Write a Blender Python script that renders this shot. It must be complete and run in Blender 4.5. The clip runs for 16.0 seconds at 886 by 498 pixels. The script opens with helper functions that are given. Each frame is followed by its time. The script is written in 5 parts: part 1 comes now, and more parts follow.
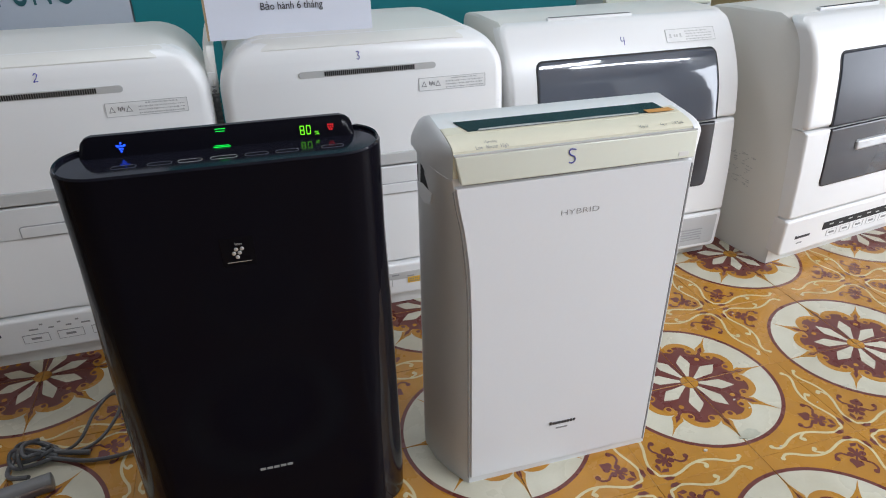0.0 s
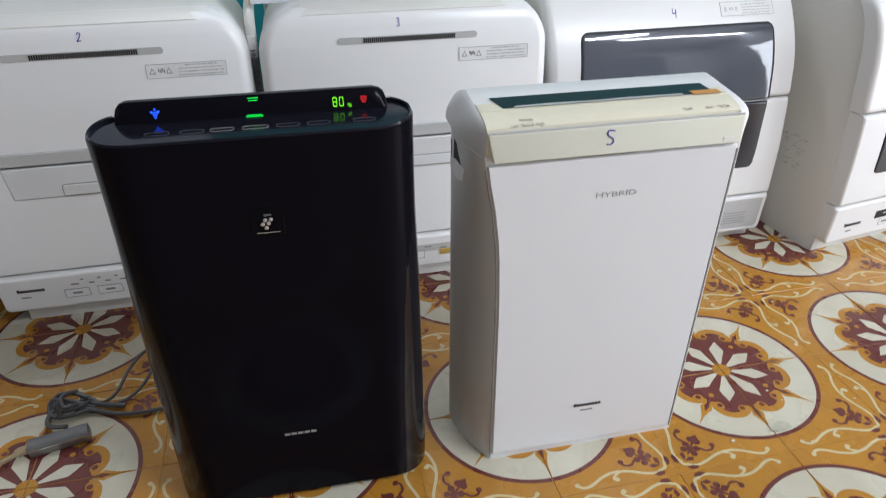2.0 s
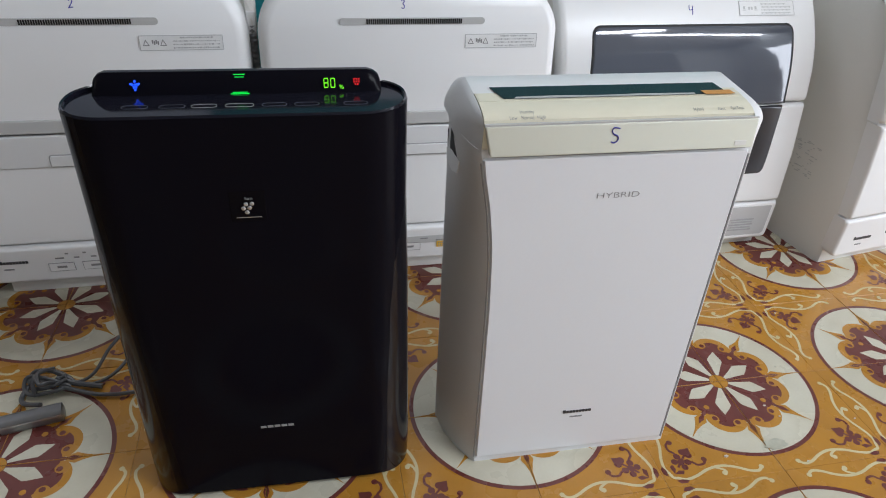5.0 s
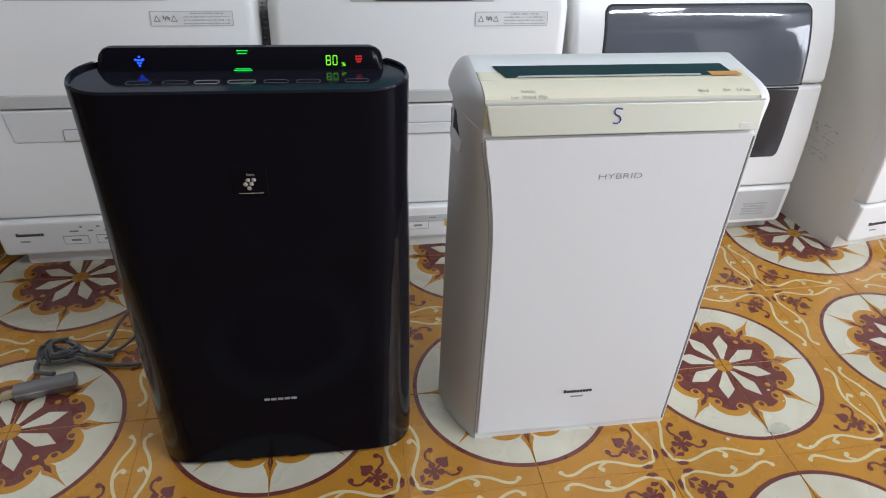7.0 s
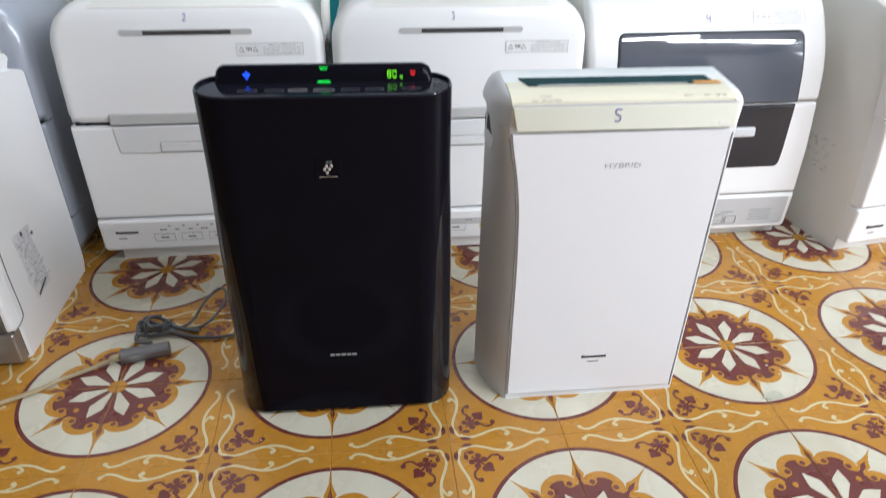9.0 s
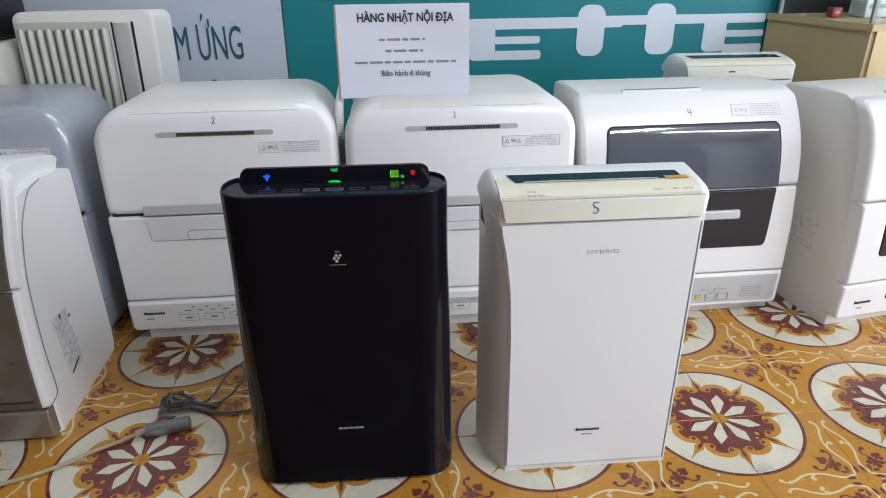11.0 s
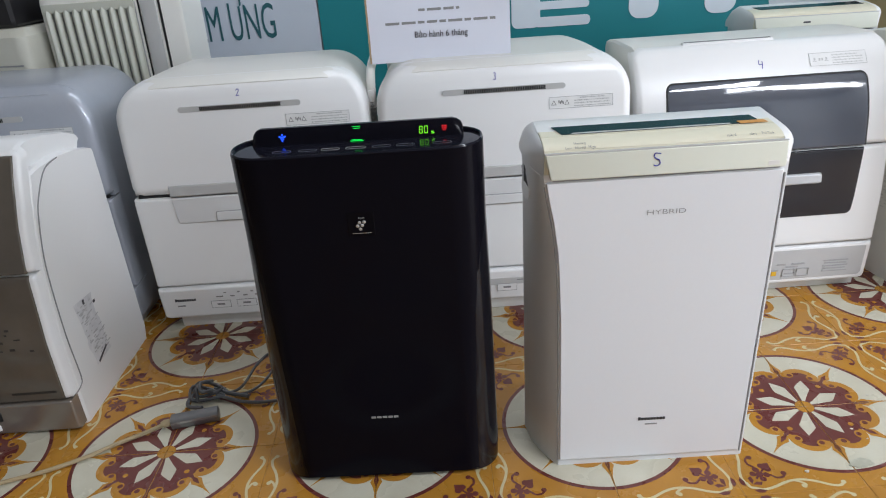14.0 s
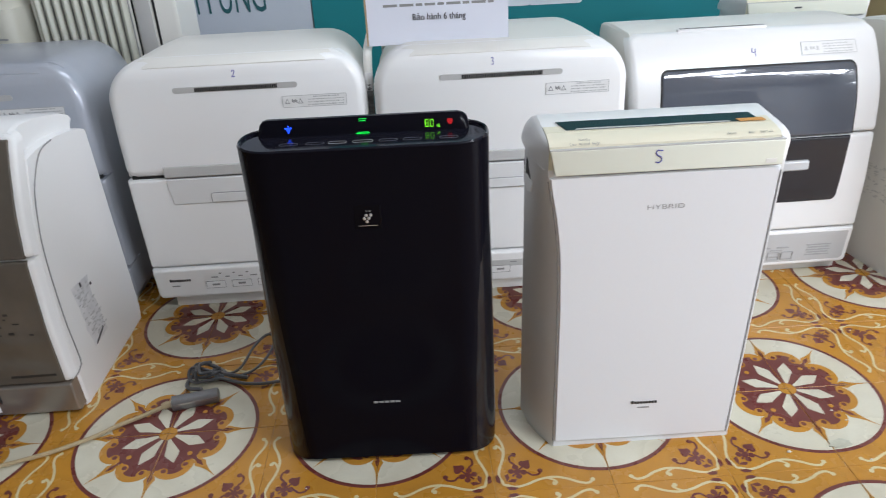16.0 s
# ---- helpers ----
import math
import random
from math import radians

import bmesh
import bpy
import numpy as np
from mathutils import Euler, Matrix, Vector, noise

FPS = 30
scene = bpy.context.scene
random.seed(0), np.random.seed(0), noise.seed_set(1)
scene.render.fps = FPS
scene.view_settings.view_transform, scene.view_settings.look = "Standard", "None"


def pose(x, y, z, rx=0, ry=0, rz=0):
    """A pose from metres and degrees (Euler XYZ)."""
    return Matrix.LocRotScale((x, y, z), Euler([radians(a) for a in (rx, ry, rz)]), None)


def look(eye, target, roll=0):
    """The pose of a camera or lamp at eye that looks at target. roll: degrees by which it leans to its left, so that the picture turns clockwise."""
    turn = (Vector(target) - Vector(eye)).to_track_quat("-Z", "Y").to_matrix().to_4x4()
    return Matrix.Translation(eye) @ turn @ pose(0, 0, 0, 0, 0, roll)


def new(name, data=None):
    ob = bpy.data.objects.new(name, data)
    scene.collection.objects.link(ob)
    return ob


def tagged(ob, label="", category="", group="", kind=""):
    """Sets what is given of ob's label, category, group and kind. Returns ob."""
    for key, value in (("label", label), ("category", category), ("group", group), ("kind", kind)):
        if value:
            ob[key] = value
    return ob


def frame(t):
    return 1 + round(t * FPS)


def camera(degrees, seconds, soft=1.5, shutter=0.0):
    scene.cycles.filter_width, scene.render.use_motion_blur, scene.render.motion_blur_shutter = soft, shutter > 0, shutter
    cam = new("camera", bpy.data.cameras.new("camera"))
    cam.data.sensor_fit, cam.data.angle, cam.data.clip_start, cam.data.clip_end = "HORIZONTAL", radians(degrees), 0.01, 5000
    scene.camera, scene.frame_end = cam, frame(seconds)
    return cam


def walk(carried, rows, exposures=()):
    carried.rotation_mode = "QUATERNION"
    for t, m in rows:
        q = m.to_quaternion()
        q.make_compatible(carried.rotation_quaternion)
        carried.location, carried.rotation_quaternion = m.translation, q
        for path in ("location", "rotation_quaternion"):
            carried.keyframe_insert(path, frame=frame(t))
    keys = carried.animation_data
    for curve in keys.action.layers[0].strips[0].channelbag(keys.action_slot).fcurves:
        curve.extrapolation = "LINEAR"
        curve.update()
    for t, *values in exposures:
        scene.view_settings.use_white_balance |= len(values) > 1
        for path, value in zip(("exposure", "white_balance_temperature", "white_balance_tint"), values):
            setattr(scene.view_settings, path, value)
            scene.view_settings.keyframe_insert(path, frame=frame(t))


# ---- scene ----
cam = camera(67.0, 16.0, soft=1.0, shutter=0.5)
PATH = [
    (0, (0.46, -0.823, 0.853), (0.964, 0.853, -0.115), -0.6),
    (0.5, (0.458, -0.82, 0.848), (0.971, 0.842, -0.14), -0.2),
    (1, (0.458, -0.817, 0.842), (0.981, 0.813, -0.193), 1.0),
    (1.5, (0.461, -0.817, 0.84), (0.944, 0.803, -0.227), 0.5),
    (2, (0.476, -0.809, 0.862), (0.855, 0.845, -0.196), -0.0),
    (2.5, (0.515, -0.779, 0.869), (0.931, 0.89, -0.151), 1.6),
    (3, (0.533, -0.773, 0.865), (0.981, 0.875, -0.176), 0.8),
    (3.5, (0.529, -0.777, 0.863), (0.969, 0.862, -0.194), 1.0),
    (4, (0.511, -0.773, 0.843), (0.927, 0.859, -0.235), 1.7),
    (4.2, (0.506, -0.776, 0.846), (0.905, 0.857, -0.239), 2.2),
    (6.5, (0.499, -0.777, 0.847), (0.839, 0.869, -0.238), 2.6),
    (7, (0.521, -0.785, 0.849), (0.828, 0.832, -0.288), 2.7),
    (7.5, (0.602, -0.766, 0.799), (0.665, 0.884, -0.330), 0.2),
    (8, (0.611, -0.774, 0.794), (0.697, 0.845, -0.377), -1.3),
    (8.5, (0.517, -0.899, 0.812), (0.591, 0.731, -0.345), 0.2),
    (9, (0.484, -0.993, 0.883), (0.696, 0.697, -0.165), 0.9),
    (9.5, (0.509, -1.028, 0.921), (0.706, 0.712, -0.045), 0.4),
    (10, (0.507, -1.047, 0.941), (0.628, 0.727, 0.026), -1.5),
    (10.2, (0.506, -1.063, 0.957), (0.654, 0.715, 0.054), -0.3),
    (12.3, (0.509, -1.087, 0.924), (0.71, 0.737, 0.128), -1.0),
    (12.5, (0.502, -1.081, 0.923), (0.702, 0.744, 0.13), -0.1),
    (13, (0.487, -1.069, 0.915), (0.645, 0.747, 0.093), 0.3),
    (13.5, (0.51, -1.055, 0.891), (0.628, 0.75, 0.039), -1.5),
    (14, (0.538, -0.987, 0.849), (0.546, 0.82, -0.009), -3.9),
    (14.5, (0.523, -0.98, 0.894), (0.546, 0.806, -0.005), -2.3),
    (15, (0.509, -0.983, 0.898), (0.607, 0.777, -0.047), -1.2),
    (15.5, (0.508, -0.995, 0.901), (0.631, 0.758, -0.054), -0.9),
    (16, (0.502, -0.984, 0.893), (0.567, 0.774, -0.058), -2.7),
]
walk(cam, [(t, look(eye, target, roll)) for t, eye, target, roll in PATH],
     [(0, -0.07), (0.5, -0.09), (1.5, -0.12), (2.5, 0.04), (3.5, -0.13), (4, -0.2), (6.5, -0.17), (7, -0.03), (7.5, 0.1), (8, 0.14), (8.5, 0.23), (9, 0.36), (9.5, 0.29), (10, 0.1), (12.5, 0.05), (13.5, 0.0), (14, -0.04), (14.5, 0.17), (15, 0.17), (16, 0.17)])


# ---- world and light ----
world = bpy.data.worlds.new("world")
scene.world = world
world.use_nodes = True
world.node_tree.nodes["Background"].inputs[0].default_value = (0.75, 0.85, 1.0, 1)
world.node_tree.nodes["Background"].inputs[1].default_value = 0.15


def tube_lamp(name, x, y, z, length, watts, turn=0.0, tilt=0.0):
    data = bpy.data.lights.new(name, "AREA")
    data.shape, data.size, data.size_y, data.energy = "RECTANGLE", length, 0.18, watts
    data.color = (0.850, 0.905, 0.998)
    ob = new(name, data)
    ob.matrix_world = pose(x, y, z, tilt, 0, turn)
    return ob


LAMPS = ((2.15, -1.65, 2.78, 50, 0, 0), (3.05, -2.08, 2.78, 32, 0, 0), (4.06, -2.08, 2.78, 30, 0, 0), (0.35, 1.12, 2.45, 10, -35, 0))
for lx, ly, lz, watts, tilt, turn in LAMPS:
    tube_lamp("tube_light", lx, ly, lz, 1.2, watts, turn, tilt)
west_lamp = tube_lamp("tube_light", -2.28, -0.3, 2.2, 1.2, 3.5)
west_lamp.matrix_world = look((-2.28, -0.3, 2.2), (1.6, 0.25, 0.3))
# soft light added for the machines' fronts, set in an unseen shopfront
sky = bpy.data.lights.new("shopfront_daylight", "AREA")
sky.shape, sky.size, sky.size_y, sky.energy, sky.color = "RECTANGLE", 2.9, 2.2, 6, (0.822, 0.88, 0.988)
ob = new("shopfront_daylight", sky)
ob.matrix_world = look((1.85, -3.22, 1.15), (1.85, 0, 1.0))
door_sky = bpy.data.lights.new("doorway_daylight", "AREA")
door_sky.shape, door_sky.size, door_sky.size_y, door_sky.energy, door_sky.color = "RECTANGLE", 1.7, 2.1, 126, (0.822, 0.88, 0.988)
ob = new("doorway_daylight", door_sky)
ob.matrix_world = look((4.72, -1.45, 1.07), (0, -1.0, 0.9))


# ---- materials ----
def rgba(c):
    return (c[0], c[1], c[2], 1.0)


def material(name, colour, rough=0.5, metal=0.0, stain=0.0, stain_colour=None, scale=14.0, grain=0.0, bump=0.0,
             bump_scale=300.0, coat=0.0, random_tone=0.0, rough_var=0.0, specular=0.5):
    m = bpy.data.materials.new(name)
    m.use_nodes = True
    nt = m.node_tree
    N, L = nt.nodes, nt.links
    b = N["Principled BSDF"]
    b.inputs["Base Color"].default_value = rgba(colour)
    b.inputs["Roughness"].default_value = rough
    b.inputs["Metallic"].default_value = metal
    b.inputs["Specular IOR Level"].default_value = specular
    b.inputs["Coat Weight"].default_value = coat
    b.inputs["Coat Roughness"].default_value = 0.08
    geo = N.new("ShaderNodeNewGeometry")
    pos = geo.outputs["Position"]
    out = None
    if stain or grain or random_tone:
        big = N.new("ShaderNodeTexNoise")
        big.inputs["Scale"].default_value, big.inputs["Detail"].default_value = scale, 5
        L.new(pos, big.inputs["Vector"])
        ramp = N.new("ShaderNodeMapRange")
        ramp.inputs["From Min"].default_value, ramp.inputs["From Max"].default_value = 0.30, 0.85
        ramp.inputs["To Max"].default_value = stain
        L.new(big.outputs["Fac"], ramp.inputs["Value"])
        mix = N.new("ShaderNodeMix")
        mix.data_type = "RGBA"
        mix.inputs["A"].default_value = rgba(colour)
        mix.inputs["B"].default_value = rgba(stain_colour or [c * 0.6 for c in colour])
        L.new(ramp.outputs["Result"], mix.inputs["Factor"])
        out = mix.outputs["Result"]
        if grain or random_tone:
            fine = N.new("ShaderNodeTexNoise")
            fine.inputs["Scale"].default_value, fine.inputs["Detail"].default_value = 220, 3
            L.new(pos, fine.inputs["Vector"])
            info = N.new("ShaderNodeObjectInfo")
            add = N.new("ShaderNodeMath")
            add.operation = "MULTIPLY_ADD"
            L.new(info.outputs["Random"], add.inputs[0])
            add.inputs[1].default_value, add.inputs[2].default_value = random_tone, 1 - random_tone / 2 - grain / 2
            add2 = N.new("ShaderNodeMath")
            add2.operation = "MULTIPLY_ADD"
            L.new(fine.outputs["Fac"], add2.inputs[0])
            add2.inputs[1].default_value = grain
            L.new(add.outputs[0], add2.inputs[2])
            hsv = N.new("ShaderNodeHueSaturation")
            L.new(add2.outputs[0], hsv.inputs["Value"])
            L.new(out, hsv.inputs["Color"])
            out = hsv.outputs["Color"]
        L.new(out, b.inputs["Base Color"])
        if rough_var:
            rr = N.new("ShaderNodeMapRange")
            rr.inputs["From Min"].default_value, rr.inputs["From Max"].default_value = 0.3, 0.7
            rr.inputs["To Min"].default_value, rr.inputs["To Max"].default_value = rough - rough_var, rough + rough_var
            L.new(big.outputs["Fac"], rr.inputs["Value"])
            L.new(rr.outputs["Result"], b.inputs["Roughness"])
    if bump:
        bn = N.new("ShaderNodeTexNoise")
        bn.inputs["Scale"].default_value, bn.inputs["Detail"].default_value = bump_scale, 3
        L.new(pos, bn.inputs["Vector"])
        bp = N.new("ShaderNodeBump")
        bp.inputs["Strength"].default_value, bp.inputs["Distance"].default_value = bump, 0.002
        L.new(bn.outputs["Fac"], bp.inputs["Height"])
        L.new(bp.outputs["Normal"], b.inputs["Normal"])
    return m


def glowing(name, colour, strength):
    m = bpy.data.materials.new(name)
    m.use_nodes = True
    b = m.node_tree.nodes["Principled BSDF"]
    b.inputs["Base Color"].default_value = (0.01, 0.01, 0.01, 1)
    b.inputs["Emission Color"].default_value = rgba(colour)
    b.inputs["Emission Strength"].default_value = strength
    return m


WHITE = material("white_gloss_plastic", (0.79, 0.79, 0.785), 0.28, stain=0.06, stain_colour=(0.74, 0.74, 0.72), scale=3, grain=0.0, bump=0.02, bump_scale=500)
WHITE_OLD = material("aged_white_plastic", (0.74, 0.73, 0.69), 0.38, stain=0.25, stain_colour=(0.68, 0.665, 0.62), scale=3, grain=0.02, bump=0.05, bump_scale=420)
PANEL_WHITE = material("satin_white_panel", (0.755, 0.765, 0.785), 0.34, stain=0.15, stain_colour=(0.70, 0.71, 0.71), scale=5, grain=0.02, bump=0.03, bump_scale=600)
CREAM = material("yellowed_cream_plastic", (0.74, 0.705, 0.56), 0.3, stain=0.3, stain_colour=(0.70, 0.65, 0.48), scale=12, grain=0.03, bump=0.04)
CREAM_PALE = material("pale_cream_flap", (0.71, 0.725, 0.635), 0.22, stain=0.3, stain_colour=(0.72, 0.70, 0.55), scale=8, grain=0.02, bump=0.03)
# grey for grips; on the dehumidifier's white shell it carries the side's shade
SHELL_GREY = material("grey_grip_and_shaded_white_shell", (0.69, 0.695, 0.695), 0.34, stain=0.15, stain_colour=(0.60, 0.60, 0.59), scale=5, grain=0.03, bump=0.06)
HANDLE_GREY = material("silver_grey_handle", (0.52, 0.53, 0.54), 0.32, 0.2, stain=0.2, scale=20)
GREY = material("light_grey_plastic", (0.50, 0.50, 0.49), 0.42, stain=0.2, scale=10, grain=0.03, bump=0.05)
MID_GREY = material("mid_grey_plastic", (0.30, 0.30, 0.30), 0.45, stain=0.2, scale=10, grain=0.03)
SILVER = material("silver_painted_plastic", (0.46, 0.49, 0.55), 0.30, 0.25, stain=0.3, scale=8, grain=0.06, bump=0.05, bump_scale=800)
BLACK = material("gloss_black_plastic", (0.0046, 0.0042, 0.0070), 0.16, stain=0.3, stain_colour=(0.004, 0.0038, 0.0072), scale=6, rough_var=0.03, specular=0.055)
BLACK_BODY = material("gloss_black_side_shell", (0.003, 0.003, 0.0060), 0.15, stain=0.3, stain_colour=(0.005, 0.0048, 0.0090), scale=6, rough_var=0.04, specular=0.34)
PLAQUE = material("black_emblem_plate", (0.0040, 0.0037, 0.0055), 0.2, stain=0.2, scale=20, specular=0.06)
BLACK_DECK = material("dark_gloss_deck", (0.009, 0.009, 0.015), 0.10, stain=0.3, stain_colour=(0.014, 0.014, 0.02), scale=18, rough_var=0.03, specular=0.25)
BLACK_SIDE = material("dark_satin_plastic", (0.010, 0.0095, 0.011), 0.32, stain=0.3, stain_colour=(0.018, 0.017, 0.018), scale=9, bump=0.05)
SILVER_PLATE = material("light_grey_control_plate", (0.50, 0.50, 0.50), 0.42, stain=0.3, stain_colour=(0.42, 0.42, 0.41), scale=14, grain=0.05)
WINDOW_LOW = material("smoked_lower_window", (0.024, 0.024, 0.029), 0.10, stain=0.4, stain_colour=(0.036, 0.036, 0.042), scale=7, rough_var=0.03, specular=0.38)
# near-black for displays and rims, and for the shade in gaps and slits
SLIT = material("near_black_and_gap_shade", (0.012, 0.012, 0.012), 0.7)
# upper pane's paler, bluer colour carries part of its reflections
GLASS_DARK = material("smoked_window", (0.066, 0.075, 0.096), 0.05, stain=0.6, stain_colour=(0.100, 0.110, 0.135), scale=5, rough_var=0.015, specular=0.65, coat=0.35, bump=0.16, bump_scale=16)
GLASS_DULL = material("dull_smoked_window", (0.030, 0.033, 0.043), 0.16, stain=0.6, stain_colour=(0.048, 0.052, 0.064), scale=6, rough_var=0.05, specular=0.22, bump=0.1, bump_scale=16)
GLASS_BROWN = material("brown_smoked_window", (0.085, 0.072, 0.058), 0.07, stain=0.6, stain_colour=(0.16, 0.14, 0.115), scale=9, rough_var=0.04)
DIRT = material("dark_brown_dirt", (0.030, 0.024, 0.018), 0.8, stain=0.5, scale=70, grain=0.2)
STRIP_GREEN = material("dark_green_display_strip", (0.015, 0.024, 0.025), 0.15, stain=0.2, scale=20)
PEELED = material("peeling_grey_film", (0.45, 0.46, 0.45), 0.5, stain=0.4, scale=60)
FILM = material("grey_sticker_residue", (0.74, 0.74, 0.75), 0.45, stain=0.9, stain_colour=(0.50, 0.50, 0.52), scale=45, grain=0.12)
ORANGE = material("orange_sticker", (0.62, 0.30, 0.08), 0.5, stain=0.3, scale=40)
RED = material("dark_red_card", (0.30, 0.02, 0.02), 0.5, stain=0.2)
YELLOW = material("yellow_sticker", (0.80, 0.46, 0.03), 0.5, stain=0.2, scale=40)
INK = material("dark_print", (0.04, 0.04, 0.045), 0.5)
INK_GREY = material("grey_print", (0.25, 0.25, 0.25), 0.5)
INK_FAINT = material("faint_grey_print", (0.44, 0.44, 0.44), 0.5)
PRINT_DIM = material("dim_grey_print", (0.38, 0.38, 0.38), 0.5)
PRINT_WORN = material("worn_print", (0.52, 0.52, 0.51), 0.5)
PEN = material("blue_marker_ink", (0.03, 0.03, 0.30), 0.45)
BUTTON_LINE = material("dim_blue_grey_line", (0.05, 0.055, 0.075), 0.3)
CHROME = material("bright_silver_print", (0.62, 0.62, 0.62), 0.25, 0.7)
LABEL = material("pale_label_sticker", (0.80, 0.80, 0.79), 0.45, stain=0.3, scale=50)
PAPER = material("white_printed_paper", (0.70, 0.72, 0.80), 0.55, stain=0.3, stain_colour=(0.64, 0.66, 0.73), scale=9, bump=0.15, bump_scale=40)
CARD = material("brown_cardboard", (0.50, 0.36, 0.20), 0.85, stain=0.3, scale=30, bump=0.2)
TEAL = material("teal_vinyl_banner", (0.008, 0.205, 0.235), 0.45, stain=0.25, stain_colour=(0.006, 0.165, 0.19), scale=4, grain=0.05)
BANNER_GREY = material("pale_grey_vinyl_banner", (0.55, 0.60, 0.68), 0.5, stain=0.25, stain_colour=(0.44, 0.48, 0.54), scale=3, grain=0.03)
BANNER_INK = material("teal_banner_lettering", (0.02, 0.11, 0.13), 0.5, stain=0.2)
BANNER_LIGHT = material("pale_banner_mark", (0.68, 0.74, 0.80), 0.5, stain=0.2, scale=5)
WOOD = material("tan_laminate", (0.50, 0.38, 0.20), 0.45, stain=0.4, stain_colour=(0.40, 0.29, 0.15), scale=5, grain=0.06, bump=0.05)
# tan laminate scaled brighter, for the counter's lit front face
WOOD_LIT = material("tan_laminate_lit_copy", (0.64, 0.49, 0.26), 0.45, stain=0.3, scale=5, grain=0.05, bump=0.05)
LOUVER = material("yellowed_ivory_plastic", (0.52, 0.53, 0.46), 0.42, stain=0.5, stain_colour=(0.42, 0.42, 0.34), scale=11, grain=0.04, bump=0.05)
BEIGE = material("old_beige_plastic", (0.56, 0.55, 0.47), 0.5, stain=0.4, scale=8, grain=0.05)
RUBBER = material("grey_cable_rubber", (0.095, 0.095, 0.10), 0.36, stain=0.3, scale=60)
BASE_PANEL = material("grey_brown_metallic_panel", (0.34, 0.31, 0.28), 0.24, 0.65, stain=0.3, scale=7, grain=0.05)
ADAPTER = material("grey_metallic_adapter", (0.26, 0.26, 0.265), 0.28, 0.7, stain=0.4, scale=40, grain=0.05)
CABLE_CREAM = material("dirty_cream_cable", (0.40, 0.31, 0.18), 0.5, stain=0.5, scale=60)
PLASTER = material("painted_plaster", (0.40, 0.41, 0.41), 0.85, stain=0.3, scale=3, grain=0.05, bump=0.2, bump_scale=120)
CEIL = material("grey_white_ceiling_paint", (0.58, 0.58, 0.57), 0.9, stain=0.2, scale=2, bump=0.1, bump_scale=90)
GROUT = material("grey_tile_grout", (0.50, 0.40, 0.26), 0.9, stain=0.5, scale=30, bump=0.3)
T_OCHRE = material("ochre_cement_tile", (0.46, 0.215, 0.028), 0.27, stain=0.65, stain_colour=(0.36, 0.165, 0.03), scale=16, grain=0.10, random_tone=0.10, bump=0.05, bump_scale=160, rough_var=0.08)
T_CREAM = material("cream_cement_tile", (0.60, 0.575, 0.465), 0.28, stain=0.75, stain_colour=(0.44, 0.39, 0.28), scale=9, grain=0.08, random_tone=0.08, bump=0.05, bump_scale=160, rough_var=0.08)
T_MAROON = material("maroon_cement_tile", (0.130, 0.032, 0.028), 0.30, stain=0.5, stain_colour=(0.175, 0.060, 0.045), scale=22, grain=0.14, random_tone=0.10, bump=0.05, bump_scale=160, rough_var=0.08)
T_LINE = material("pale_yellow_tile_line", (0.58, 0.50, 0.29), 0.30, stain=0.4, stain_colour=(0.50, 0.40, 0.20), scale=20, grain=0.08, random_tone=0.08)
LED_GREEN = glowing("green_led", (0.20, 1.0, 0.02), 1.3)
LED_GREEN2 = glowing("soft_green_led_and_glow", (0.0, 0.9, 0.08), 1.3)
LED_BLUE = glowing("blue_led", (0.01, 0.07, 1.0), 2.6)
LED_RED = glowing("red_led", (1.0, 0.02, 0.03), 0.8)
TUBE = glowing("lit_tube", (0.95, 0.98, 1.0), 6.0)


# ---- mesh tools ----
def finish(bm, name, mats, smooth=35):
    me = bpy.data.meshes.new(name)
    bmesh.ops.recalc_face_normals(bm, faces=bm.faces[:])
    bm.to_mesh(me)
    bm.free()
    for m in (mats if isinstance(mats, (list, tuple)) else [mats]):
        me.materials.append(m)
    if smooth:
        me.polygons.foreach_set("use_smooth", [True] * len(me.polygons))
        me.set_sharp_from_angle(angle=radians(smooth))
    return me


def part(name, bm, mat, parent=None, label="", smooth=35):
    ob = new(name, finish(bm, name, mat, smooth))
    ob.parent = parent
    if name.endswith("_print") or name in ("vent_slit_bars", "label_symbols", "button_outline", "top_vent"):
        ob["kind"] = "stuff"
    return tagged(ob, label)


def thing(name, m, label, category, group=""):
    ob = new(name)
    ob.empty_display_size = 0.1
    ob.matrix_world = m
    return tagged(ob, label, category, group)


def box(x0, x1, y0, y1, z0, z1, bevel=0.0, seg=2, bm=None):
    b = bmesh.new()
    vs = bmesh.ops.create_cube(b, size=1)["verts"]
    for v in vs:
        v.co = Vector(((x0 + x1) / 2 + v.co.x * (x1 - x0), (y0 + y1) / 2 + v.co.y * (y1 - y0), (z0 + z1) / 2 + v.co.z * (z1 - z0)))
    if bevel:
        bmesh.ops.bevel(b, geom=b.edges[:], offset=bevel, segments=seg, profile=0.6, affect="EDGES")
    if bm is None:
        return b
    me = bpy.data.meshes.new("tmp")
    b.to_mesh(me)
    b.free()
    bm.from_mesh(me)
    bpy.data.meshes.remove(me)
    return bm


def loft(loops, cap=True, bm=None, closed=True):
    bm = bm or bmesh.new()
    rows = [[bm.verts.new(p) for p in lp] for lp in loops]
    n = len(rows[0])
    for a, b in zip(rows, rows[1:]):
        for i in range(n if closed else n - 1):
            j = (i + 1) % n
            bm.faces.new((a[i], a[j], b[j], b[i]))
    if cap:
        bm.faces.new(rows[0][::-1])
        bm.faces.new(rows[-1])
    return bm


